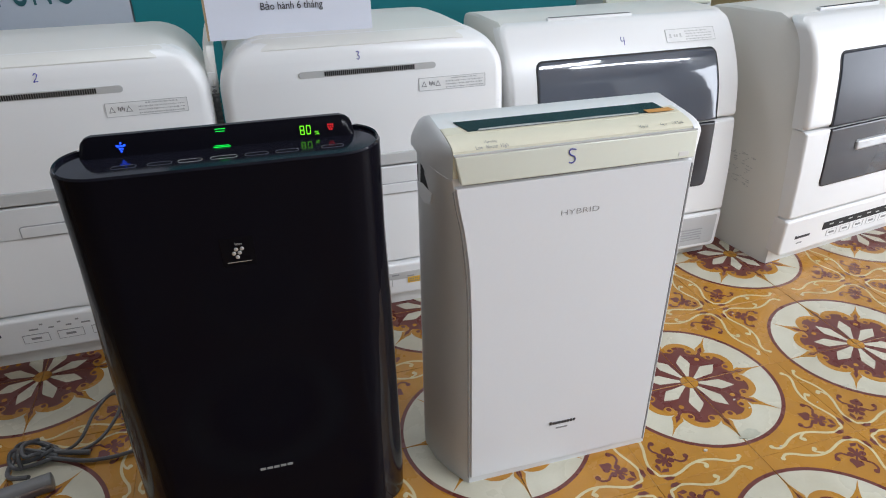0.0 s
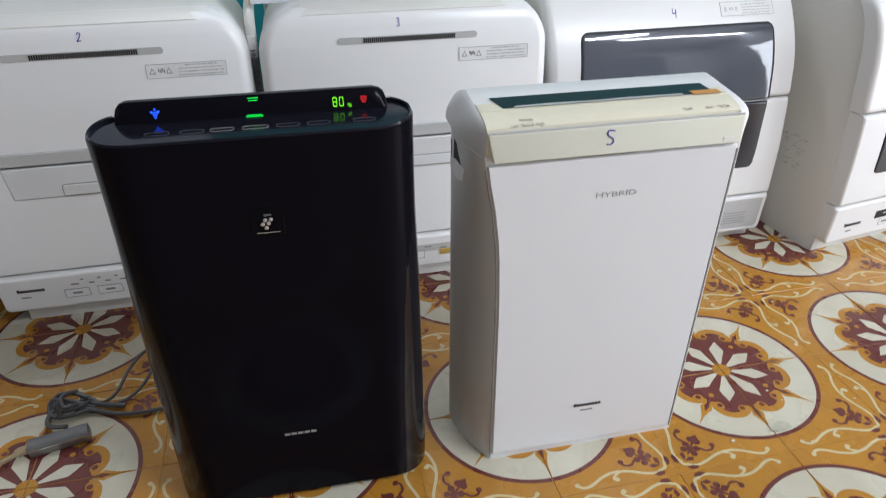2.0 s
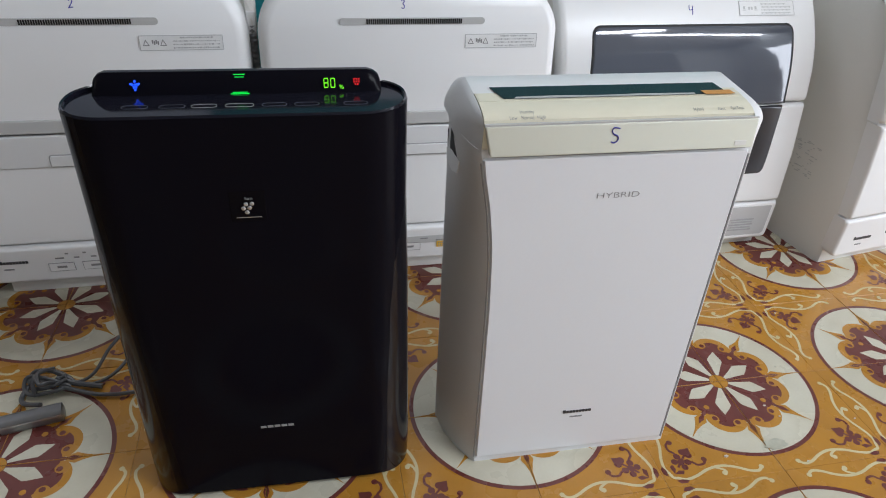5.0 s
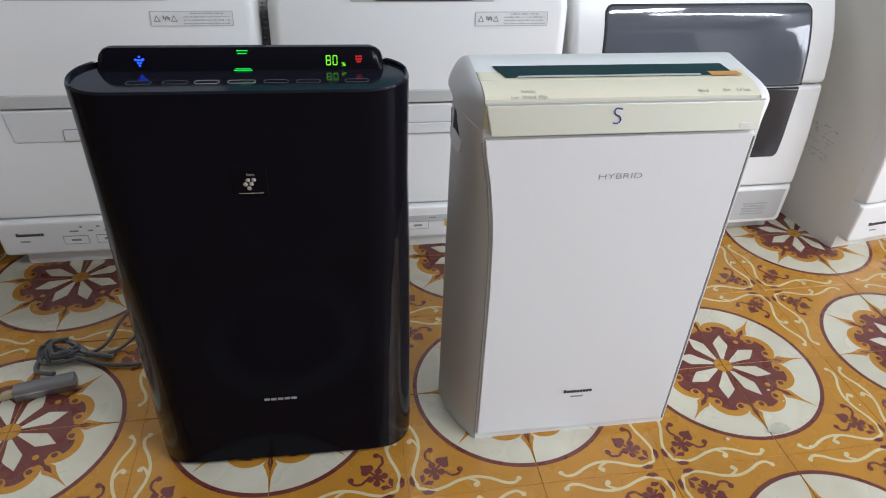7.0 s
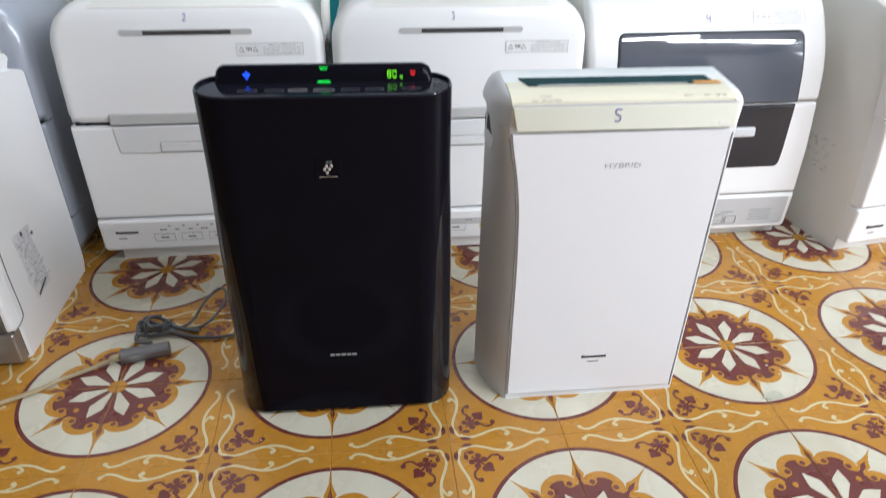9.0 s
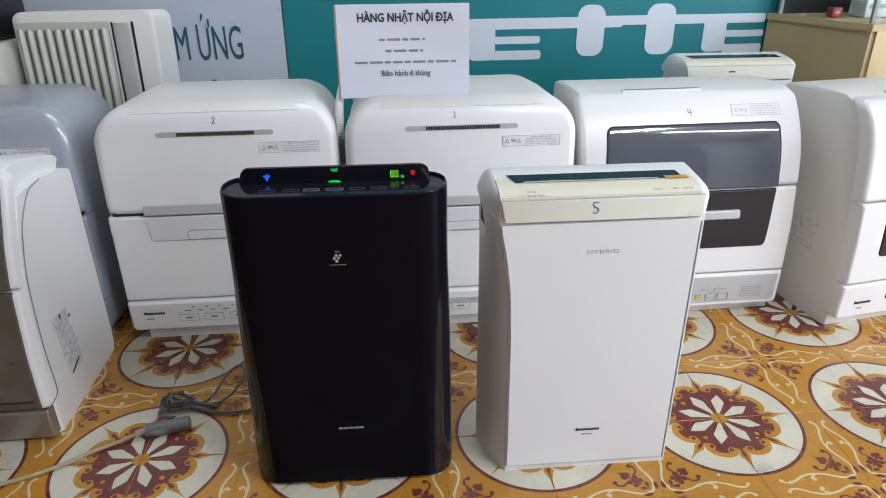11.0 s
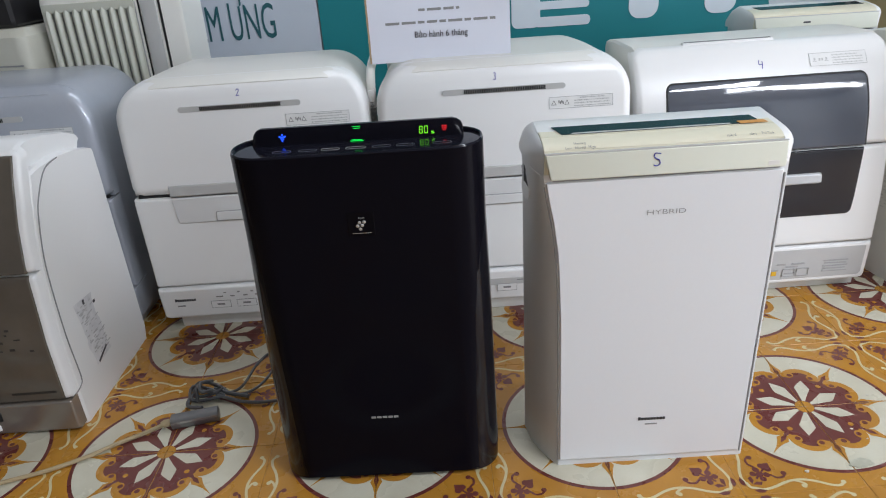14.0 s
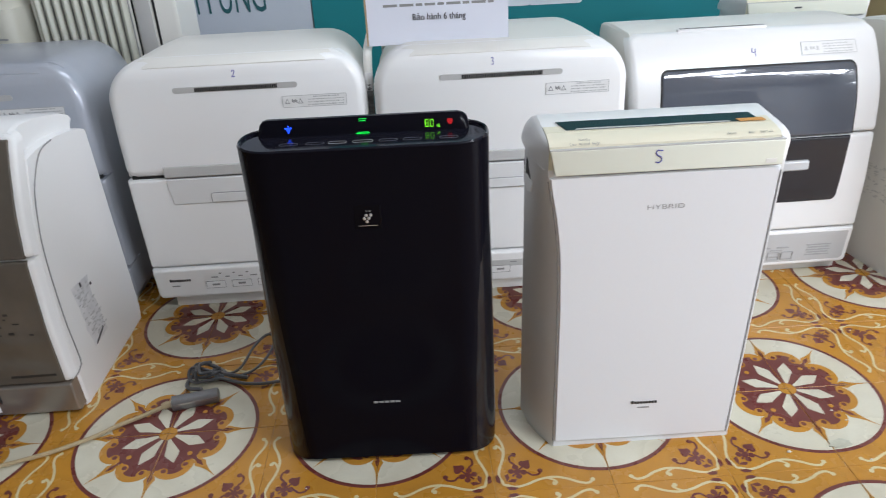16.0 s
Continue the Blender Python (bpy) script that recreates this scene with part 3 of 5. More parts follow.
def window_dishwasher(m, label, number="", dark_display=False, group="countertop dishwashers"):
    W, T = 0.565, 0.588
    face, seam, wx, th = (WPROF_STEEP, 0.350, 0.080, 0.040) if dark_display else (WPROF, 0.360, 0.066, 0.045)
    slant = 0.0 if dark_display else 1.0
    t = thing("dishwasher", m, label, "dishwasher", group)
    side = [(face(z) + th - 0.010, z) for z in (0.0, 0.06, 0.13, 0.2, 0.28, 0.36, 0.44, 0.5, 0.545)] + [(0.125, T - 0.012), (0.15, T - 0.002), (0.28, T - 0.004), (0.335, T - 0.010), (0.345, T - 0.025), (0.335, 0.02), (0.32, 0.0)]
    loops = [[(x, y + (0.012 if e else 0), z - (0.006 if e and z > 0.5 else 0)) for y, z in side] for x, e in ((0.004, 1), (0.009, 0), (W - 0.009, 0), (W - 0.004, 1))]
    part("body", loft(loops), WHITE_OLD, t)
    up = part("upper_door", panel(0, W, seam + 0.002, T - 0.004, face, th, (0.022, 0.022, 0, 0), 0.012, rows=40), WHITE, t)
    low = part("lower_door", panel(0.004, W - 0.004, 0.135, seam - 0.002, face, th, bev=0.006, taper=(0.004, 0.004)), WHITE, t)
    ctl = part("control_panel", panel(0.006, W - 0.006, 0.032, 0.130, face, 0.06, (0, 0, 0.014, 0.014), 0.007), WHITE, t)
    part("foot_rail", box(0.02, W - 0.035, 0.055, 0.30, 0.0, 0.032, 0.004), WHITE_OLD, t)
    # near-black block gives the door seams their shade
    part("gap_shade", box(0.012, W - 0.012, 0.05, 0.09, 0.122, 0.40), SLIT, t)
    pw = lambda z: face(z) - 0.003
    w1 = part("upper_window", panel(wx, 0.505, seam + 0.002, 0.514, pw, 0.01, (0.014, 0.014, 0, 0), 0.004, taper=(-0.010 * slant, 0.0)), GLASS_DULL if dark_display else GLASS_DARK, up, "smoked upper window")
    w2 = part("lower_window", panel(wx - 0.010 * slant, 0.505, 0.206, seam - 0.003, pw, 0.01, (0, 0, 0.014, 0.014), 0.004, taper=(-0.018 * slant, 0.014)), WINDOW_LOW, low, "smoked lower window")
    rim = lambda z: face(z) - 0.0012
    part("window_rim", panel(wx - 0.0028, 0.5078, seam + 0.002, 0.5168, rim, 0.006, (0.016, 0.016, 0, 0), 0.001, taper=(-0.010 * slant, 0.0)), SLIT, up, "thin dark window rim")
    hnd = part("handle", panel(0.175, 0.412, 0.284, 0.308, lambda z: face(z) - 0.009, 0.009, (0.006,) * 4, 0.005), HANDLE_GREY, low, "silver grey bar handle")
    # top vent: black bars on the ridge stand for its shaded slits
    bm = bmesh.new()
    for k in range(34):
        x = 0.125 + 0.19 * k / 33
        box(x - 0.0015, x + 0.0015, 0.1372, 0.1468, T - 0.004, T + 0.0019, bm=bm)
    part("top_vent", bm, SLIT, t, smooth=0)
    part("vent_ridge", box(0.118, 0.322, 0.136, 0.148, T - 0.008, T + 0.0015, 0.002), WHITE, t)
    lx, lz = 0.448, 0.543
    lab = part("warning_label", patch([(lx, lz, 0.125, 0.024)], face, 0.001), LABEL, up, "pale warning label")
    fr = [(lx, lz + 0.012, 0.125, 0.0008), (lx, lz - 0.012, 0.125, 0.0008), (lx - 0.0625, lz, 0.0008, 0.024), (lx + 0.0625, lz, 0.0008, 0.024), (lx - 0.052, lz - 0.003, 0.008, 0.0012), (lx - 0.052, lz + 0.001, 0.004, 0.005), (lx - 0.026, lz - 0.003, 0.008, 0.0012), (lx - 0.026, lz + 0.001, 0.004, 0.005), (lx - 0.041, lz, 0.004, 0.005), (lx - 0.035, lz, 0.004, 0.005)]
    part("label_print", patch(fr + [(lx - 0.012 + 0.0034 * q, lz + 0.007 - 0.005 * k, 0.0024, 0.0012 + 0.0012 * ((q * 7 + k * 5) % 3 == 0)) for k in range(4) for q in range(20 - 3 * (k == 0))], face, 0.0016), PRINT_WORN, lab)
    if number:
        pen_number(number, 0.277, 0.541, 0.0085, face, up, 0.0008)
    if dark_display:
        tagged(part("brand_bar", letter_blocks(0.050, 0.102, 0.077, 0.0075, 9, face), INK, ctl), kind="stuff")
        part("dark_display", patch([(0.335, 0.088, 0.38, 0.020)], face, 0.001), SLIT, ctl, "black display strip")
        part("display_print", patch([(0.175 + 0.035 * k, 0.090 - 0.004 * (k % 2), 0.014, 0.003) for k in range(10)], face, 0.0016), GREY, ctl)
        part("control_print", patch([(0.07, 0.060, 0.018, 0.003)] + [(0.185 + 0.05 * k, 0.064, 0.018, 0.005) for k in range(6)], face, 0.001), INK_GREY, ctl)
        for k in range(6):
            x = 0.185 + 0.05 * k
            part("button_outline", patch([(x, 0.073, 0.036, 0.0008), (x, 0.055, 0.036, 0.0008), (x - 0.018, 0.064, 0.0008, 0.018), (x + 0.018, 0.064, 0.0008, 0.018)], face, 0.001), PRINT_WORN, ctl)
        # worn instruction sticker on the side
        bm = bmesh.new()
        rnd = random.Random(4)
        for k in range(60):
            y, z = 0.125 + rnd.random() * 0.085, 0.168 + rnd.random() * 0.085
            box(0.0032, 0.0040, y, y + 0.003 + 0.010 * rnd.random(), z, z + 0.0014, bm=bm)
        tagged(part("side_print", bm, PRINT_WORN, t, "worn grey instruction print", smooth=0), kind="stuff")
    else:
        part("control_plate", panel(0.022, W - 0.018, 0.044, 0.122, lambda z: face(z) - 0.0008, 0.004, (0.004, 0.004, 0.010, 0.010), 0.001), SILVER_PLATE, ctl, "light grey control plate")
        part("control_print", patch([(0.35, 0.085, 0.02, 0.004), (0.39, 0.085, 0.03, 0.003), (0.33, 0.070, 0.03, 0.004), (0.376, 0.060, 0.03, 0.002), (0.376, 0.078, 0.03, 0.002)], face, 0.0022), PRINT_DIM, ctl)
        part("side_print", patch([(0.48, 0.088 - 0.007 * k, 0.06 - 0.008 * (k % 2), 0.0025) for k in range(5)], face, 0.0022), PRINT_DIM, ctl)
        part("yellow_mark", patch([(0.335, 0.062, 0.012, 0.012)], face, 0.0024), YELLOW, ctl)
        for k in range(2):
            x = 0.37 + 0.034 * k
            part("button_outline", patch([(x, 0.072, 0.028, 0.0009), (x, 0.052, 0.028, 0.0009), (x - 0.014, 0.062, 0.0009, 0.02), (x + 0.014, 0.062, 0.0009, 0.02)], face, 0.0024), PRINT_DIM, ctl)
    return t


window_dishwasher(pose(0.992, 0.400, 0, 0, 0, 0.5), "white dishwasher with a smoked window, numbered 4", "4")
window_dishwasher(pose(1.648, 0.298, 0, 0, 0, 8.5), "white dishwasher with smoked window and black display strip", dark_display=True)


# ---- white dishwasher with brown window, at the end of the row ----
def side_dishwasher(m):
    W = 0.55
    prof = bent([(0, 0.0), (0.07, 0.0), (0.2, 0.003), (0.334, 0.019), (0.42, 0.042), (0.50, 0.075), (0.55, 0.100)])
    t = thing("dishwasher", m, "white dishwasher with a brown tinted window and worn side sticker", "dishwasher", "countertop dishwashers")
    side = [(prof(z) + 0.022, z) for z in (0.0, 0.07, 0.14, 0.2, 0.27, 0.334, 0.4, 0.46, 0.5)] + [(0.135, 0.505), (0.19, 0.506), (0.26, 0.498), (0.318, 0.485), (0.331, 0.480), (0.334, 0.474), (0.335, 0.40), (0.335, 0.30), (0.337, 0.03), (0.327, 0.0)]
    loops = [[(x, y + (0.006 if e else 0), z - (0.004 if e and z > 0.4 else 0)) for y, z in side] for x, e in ((0.0, 1), (0.005, 0), (W - 0.005, 0), (W, 1))]
    part("body", loft(loops), WHITE, t)
    lid = [(prof(0.515) + 0.006, 0.515), (prof(0.55), 0.544), (0.135, 0.553), (0.19, 0.549), (0.28, 0.530), (0.312, 0.517), (0.319, 0.507), (0.312, 0.503), (0.300, 0.486)]
    loops = [[(x, y + (0.006 if e else 0), z - (0.004 if e else 0)) for y, z in lid] for x, e in ((0.0, 1), (0.006, 0), (W - 0.020, 0), (W - 0.014, 1))]
    part("lid", loft(loops), WHITE, t)
    up = part("upper_door", panel(0, W - 0.002, 0.340, 0.546, lambda z: prof(z) - 0.002, 0.03, (0.01, 0.02, 0, 0), 0.010), WHITE, t)
    low = part("lower_door", panel(0, W - 0.002, 0.078, 0.336, lambda z: prof(z) - 0.002, 0.03, bev=0.008), WHITE, t)
    part("upper_window", panel(0.03, W - 0.013, 0.341, 0.538, lambda z: prof(z) - 0.006, 0.008, bev=0.003), GLASS_BROWN, up, "brown tinted window")
    part("lower_window", panel(0.03, W - 0.012, 0.082, 0.336, lambda z: prof(z) - 0.006, 0.008, bev=0.003), GLASS_BROWN, low, "brown tinted window with stains")
    spots = random.Random(9)
    marks = [(0.485, 0.100, 0.085, 0.005)] + [(0.40 + 0.125 * spots.random(), 0.19 + 0.06 * spots.random(), 0.004 + 0.010 * spots.random(), 0.002 + 0.003 * spots.random()) for k in range(14)]
    tagged(part("window_dirt", patch(marks, lambda z: prof(z) - 0.006), DIRT, t, "dark dirt marks on the window"), kind="stuff")
    base = part("base_panel", panel(0.0, W - 0.004, 0.006, 0.074, lambda z: prof(z) - 0.004, 0.03, bev=0.005), BASE_PANEL, t, "grey brown base panel")
    part("dark_display", box(0.3, 0.405, -0.008, -0.002, 0.038, 0.066, 0.004), SLIT, base, "black display")
    part("button", box(0.372, 0.396, -0.0075, -0.002, 0.016, 0.030, 0.003), LABEL, base, "pale button")
    part("seam", stroke([(W + 0.0005, 0.200, 0.500), (W + 0.0008, 0.150, 0.494), (W + 0.0008, prof(0.46) + 0.050, 0.46), (W + 0.0008, prof(0.42) + 0.040, 0.42), (W + 0.0008, prof(0.334) + 0.036, 0.334), (W + 0.0008, prof(0.2) + 0.04, 0.2), (W + 0.0008, 0.045, 0.10), (W + 0.0008, 0.035, 0.083), (W + 0.0008, 0.012, 0.079)], 0.0014, sides=5), INK_GREY, t)
    # worn instruction sticker on the side
    bm = bmesh.new()
    rnd = random.Random(7)
    for k in range(80):
        v = rnd.random()
        z = 0.215 - 0.125 * v
        y = 0.098 + 0.060 * rnd.random() + 0.014 * v
        w = 0.004 + 0.010 * rnd.random()
        box(W + 0.0002, W + 0.0009, y, y + w, z, z + 0.0016, bm=bm)
    edge = random.Random(5)
    film = [(0.094 + 0.016 * k / 9 + edge.uniform(-0.004, 0.004), 0.228 - 0.15 * k / 9) for k in range(10)] + [(0.176 - 0.012 * k / 9 + edge.uniform(-0.005, 0.005), 0.080 + 0.14 * k / 9) for k in range(10)]
    part("sticker_film", loft([[(W - 0.002, y, z) for y, z in film], [(W + 0.0002, y, z) for y, z in film]]), FILM, t, "greyish residue of a peeled sticker")
    part("side_print", bm, INK_FAINT, t, "worn grey instruction print", smooth=0)
    bm = bmesh.new()
    box(W + 0.0003, W + 0.0012, 0.120, 0.162, 0.078, 0.083, bm=bm)
    for v in bm.verts:
        v.co.z += (v.co.y - 0.12) * 0.35
    box(W + 0.0003, W + 0.0012, 0.165, 0.172, 0.196, 0.202, bm=bm)
    box(W + 0.0003, W + 0.0012, 0.128, 0.134, 0.212, 0.222, bm=bm)
    tagged(part("side_bar", bm, INK, t, smooth=0), kind="stuff")
    return t


side_dishwasher(pose(-0.740, 0.082, 0))


# ---- black air purifier ----
def air_purifier(m):
    t = thing("air_purifier", m, "gloss black air purifier with a lit display bar on the tiles", "air purifier")

    def ring(hw, y0, y1, z, rf, rb, seg=10):
        return [(x, y, z) for x, y in rounded(-hw, hw, y0, y1, (rf, rf, rb, rb), seg)]
    # lower body and side shell
    loops = [ring(0.180, -0.085, 0.087, 0.0, 0.042, 0.05), ring(0.186, -0.092, 0.093, 0.008, 0.046, 0.055), ring(0.187, -0.0945, 0.096, 0.04, 0.050, 0.06),
             ring(0.1855, -0.0945, 0.095, 0.20, 0.050, 0.06), ring(0.183, -0.0945, 0.094, 0.36, 0.050, 0.06), ring(0.1805, -0.0950, 0.090, 0.46, 0.051, 0.06),
             ring(0.1785, -0.0950, 0.060, 0.52, 0.051, 0.05), ring(0.1775, -0.0955, 0.020, 0.558, 0.052, 0.046), ring(0.1770, -0.0955, 0.010, 0.578, 0.052, 0.046)]
    part("body", loft(loops), BLACK_BODY, t)

    def front(z, grow):
        pts = rounded(-0.1800 - grow, 0.1800 + grow, -0.098 - grow, 0.10, (0.053, 0.053, 0.01, 0.01), 14)
        pts = sorted([p for p in pts if p[1] < -0.03], key=lambda p: p[0])
        return [(x, y, z) for x, y in pts]
    rows = [front(0.009, -0.006), front(0.013, -0.001), front(0.04, 0.0)] + [front(z, 0.0) for z in (0.15, 0.25, 0.35, 0.45, 0.52)] + [front(0.572, 0.0), front(0.583, 0.0), front(0.5845, -0.0015)]
    part("front_panel", loft(rows, False, closed=False), BLACK, t, "gloss black front panel")
    # top deck, rim and display bar
    part("rim", loft([ring(0.1797, -0.0977, 0.010, 0.5835, 0.052, 0.048), ring(0.1785, -0.0965, 0.009, 0.5860, 0.051, 0.047),
                      ring(0.1765, -0.0945, 0.007, 0.5850, 0.049, 0.046), ring(0.1755, -0.0935, 0.006, 0.579, 0.049, 0.046)], False), BLACK_DECK, t)
    deck = part("top_deck", loft([ring(0.1762, -0.0942, 0.006, 0.572, 0.049, 0.046), ring(0.1762, -0.0942, 0.006, 0.5815, 0.049, 0.046)]), BLACK_DECK, t, "dark gloss control deck")
    for k, x in enumerate((-0.105, -0.068, -0.036, 0.0, 0.036, 0.070, 0.122)):
        w = 0.016 if k != 3 else 0.018
        outl = [(x + a, -0.060 + b, 0.5818) for a, b in rounded(-w * 0.8, w * 0.8, -0.0045, 0.0045, (0.004,) * 4, 4)]
        part("button", stroke(outl, 0.00045, True, sides=4, steps=1), INK_GREY if k in (2, 3) else BUTTON_LINE, deck, "thin outlined touch button")
    zb, zt = 0.578, 0.6035
    prof_pts = [(-0.026, zb), (-0.024, 0.583), (-0.0165, zt - 0.003), (-0.013, zt), (-0.006, zt), (0.006, 0.600), (0.0135, 0.592), (0.0145, zb)]
    loops = []
    for x, s in ((-0.1555, 0.0), (-0.1535, 0.5), (-0.1495, 0.82), (-0.143, 1.0), (0.138, 1.0), (0.145, 0.82), (0.1505, 0.5), (0.153, 0.0)):
        loops.append([(x, y, zb + (z - zb) * (0.45 + 0.55 * s)) for y, z in prof_pts])
    bar = part("display_bar", loft(loops), BLACK, t, "gloss black display bar")
    fy = lambda z: -0.024 + (z - 0.583) * 0.0075 / 0.0175 - 0.0007
    # figures and lights
    def led(name, bits, mat):
        bm = bmesh.new()
        for x, z, w, h in bits:
            box(x - w / 2, x + w / 2, fy(z) - 0.0004, fy(z) + 0.0006, z - h / 2, z + h / 2, bm=bm)
        return part(name, bm, mat, bar, smooth=0)
    for nm, cx, segs in (("lit_figure", 0.0915, "abcdefg"), ("lit_figure", 0.0990, "abcdef")):
        w, h, th, cz = 0.0044, 0.0090, 0.0009, 0.5910
        spot = {"a": (0, h / 2, w, th), "d": (0, -h / 2, w, th), "g": (0, 0, w, th), "f": (-w / 2, h / 4, th, h / 2.3), "b": (w / 2, h / 4, th, h / 2.3), "e": (-w / 2, -h / 4, th, h / 2.3), "c": (w / 2, -h / 4, th, h / 2.3)}
        led(nm, [(cx + spot[q][0], cz + spot[q][1], spot[q][2], spot[q][3]) for q in segs], LED_GREEN)
    lettering("lit_percent", "%", 0.0060, LED_GREEN, pose(0.1085, fy(0.5870) - 0.0002, 0.5868, 66, 0, 0), bar, width=0.0050)
    d = 0.0019
    led("blue_light", [(-0.1105 + a * 0.0026, 0.5905 + b * 0.0026, d, d) for a, b in ((-1, 0.7), (0, 0.7), (1, 0.7), (-0.5, -0.3), (0.5, -0.3), (0, -1.3), (-1.6, 0.9), (1.5, 1.0), (0, 1.9))], LED_BLUE)
    led("red_light", [(0.1255 + 0.0026 * a, 0.5920 + 0.0026 * b, 0.0017, 0.0017) for a, b in ((-1, 1), (0, 1), (1, 1), (-1, 0), (0, 0), (1, 0), (-0.5, -1), (0.5, -1))], LED_RED)
    # the two lower lines glow in place of the green reflection on the deck
    led("green_light_and_glow", [(-0.002, z, w, 0.0006) for z, w in ((0.6008, 0.012), (0.5982, 0.010), (0.5832, 0.016), (0.5818, 0.020))], LED_GREEN2)
    # emblem: dots over a line, on a dark square plate
    part("plaque", box(-0.019, 0.019, -0.0984, -0.0975, 0.4615, 0.4995, 0.0004, 1), PLAQUE, t, "dark square emblem plate")
    lettering("printed_word", "Ion", 0.0048, INK_GREY, upright(0.0015, -0.0986, 0.4905), t, width=0.0078, depth=0.0002)
    bm = bmesh.new()
    for x, z in ((-0.002, 0.4835), (0.0045, 0.484), (-0.005, 0.4785), (0.0015, 0.479), (-0.0015, 0.4735)):
        c = bmesh.ops.create_uvsphere(bm, u_segments=10, v_segments=6, radius=0.0026)["verts"]
        for v in c:
            v.co = Vector((x + v.co.x, -0.0985 + v.co.y * 0.35, z + v.co.z))
    box(-0.0135, 0.0135, -0.0988, -0.0975, 0.4668, 0.4676, bm=bm)
    part("emblem", bm, CHROME, t, "small silver dot emblem")
    bm = bmesh.new()
    for k in range(5):
        x = -0.0185 + 0.0092 * k
        box(x - 0.0037, x + 0.0037, -0.0988, -0.0975, 0.1350, 0.1388, bm=bm)
    part("brand_bar", bm, MID_GREY, t, "silver grey brand bars")
    return t


air_purifier(pose(0.431, -0.013, 0, 0, 0, -1.5))


# ---- white dehumidifiers ----
def dehumidifier(m, label, worn=True):
    t = thing("dehumidifier", m, label, "dehumidifier", "dehumidifiers")
    W = 0.366            # x runs from the shell's one side to the other, y from the front
    ridge_y, ridge_z, D = 0.105, 0.583, 0.168

    def edge_l(z):
        return float(np.interp(z, (0, 0.30, 0.40, 0.46, 0.50, 0.53), (0.044, 0.041, 0.037, 0.029, 0.021, 0.017)))
    zs = [0.0, 0.006, 0.02, 0.10, 0.20, 0.30, 0.36, 0.40, 0.43, 0.46, 0.485, 0.51, 0.532]

    def outline(z, grow=0.0):
        e = edge_l(z)
        fl = 0.014 if z > 0.02 else 0.018
        return [(e, 0.004, z), (e - 0.006, 0.010, z), ((e - 0.006) * 0.55, 0.026 + 0.3 * e, z), ((e - 0.006) * 0.2, 0.045 + 0.6 * e, z), (0.002, 0.085 + 0.4 * e, z), (0.0, 0.108, z), (0.006, D - 0.028, z), (0.032, D, z),
                (W - 0.032, D, z), (W - 0.006, D - 0.028, z), (W, 0.108, z), (W - 0.0005, 0.05, z), (W - 0.002, fl, z), (W - 0.006, 0.0055, z), (W - 0.0115, 0.0045, z)]
    part("body", loft([outline(z) for z in zs]), SHELL_GREY, t, "white side shell, greyed for its shaded side")
    # top: a sloping deck from the flap back to a ridge, then down to the back
    front_p = [(0.002, 0.530), (-0.001, 0.5600), (0.0, 0.5636), (0.003, 0.5672), (0.008, 0.5706), (0.015, 0.5732), (0.024, 0.5752), (0.036, 0.5768), (0.0575, 0.5788), (0.0575, 0.530)]
    back_p = [(0.0575, 0.530), (0.0575, 0.5788), (0.08, 0.5808), (ridge_y, ridge_z), (0.112, 0.581), (0.135, 0.573), (D - 0.010, 0.554), (D, 0.530)]
    full_p = front_p[:-1] + back_p[2:]

    def slab(stations, prof):
        back_off = lambda x: float(np.interp(x, (0, 0.0026, 0.007, 0.013, 0.0165, W - 0.0115, W - 0.006, W - 0.002, W), (0.080, 0.052, 0.028, 0.008, 0.0, 0.0, 0.004, 0.013, 0.045)))

        def rise(x, y, s):
            if x > W / 2:
                return s
            u = min(1.0, x / float(np.interp(y, (0.07, 0.105, 0.2), (0.0163, 0.020, 0.022))))
            return math.sqrt(1 - (1 - u) ** 2)
        return loft([[(x, min(y + back_off(x) * max(0.0, 1 - y / 0.12), D - 0.02 + min(x, W - x, 0.02)), 0.530 + (z - 0.530) * (0.20 + 0.80 * rise(x, y, s))) for y, z in prof] for x, s in stations])
    # both shoulders are one shell: the left, shaded one is coloured greyer
    part("side_shoulder", slab(((0.0, 0.0), (0.0008, 0.40), (0.0026, 0.68), (0.005, 0.84), (0.009, 0.95), (0.013, 0.99), (0.0163, 1.0)), full_p), SHELL_GREY, t)
    part("side_shoulder", slab(((W - 0.0195, 1.0), (W - 0.0135, 1.0), (W - 0.010, 0.985), (W - 0.006, 0.92), (W - 0.0025, 0.75), (W - 0.0005, 0.45), (W, 0.0)), full_p), WHITE, t)
    part("top_cover", slab(((0.0163, 1.0), (0.022, 1.0), (0.028, 1.0), (0.035, 1.0), (0.048, 1.0), (W - 0.0195, 1.0)), back_p), WHITE, t)
    part("control_deck_base", slab(((0.0175, 1.0), (W - 0.0195, 1.0)), [(y + 0.003 if y < 0.003 else y, z) for y, z in front_p]), CREAM, t)
    deckz = lambda y: float(np.interp(y, (0.0, 0.003, 0.008, 0.015, 0.024, 0.036, 0.0575, 0.08, 0.105), (0.5636, 0.5672, 0.5706, 0.5732, 0.5752, 0.5768, 0.5788, 0.5808, 0.583)))
    def plate(name, pts, lift, mat, parent, label="", th=0.002):
        bm = loft([[(x, y, deckz(y) + z) for x, y in pts] for z in (lift - th, lift)])
        return part(name, bm, mat, parent, label)
    deck = plate("control_deck", [(0.019, 0.036), (W - 0.020, 0.036), (W - 0.020, 0.056), (0.019, 0.056)], 0.0004, CREAM, t, "yellowed control deck", 0.0006)
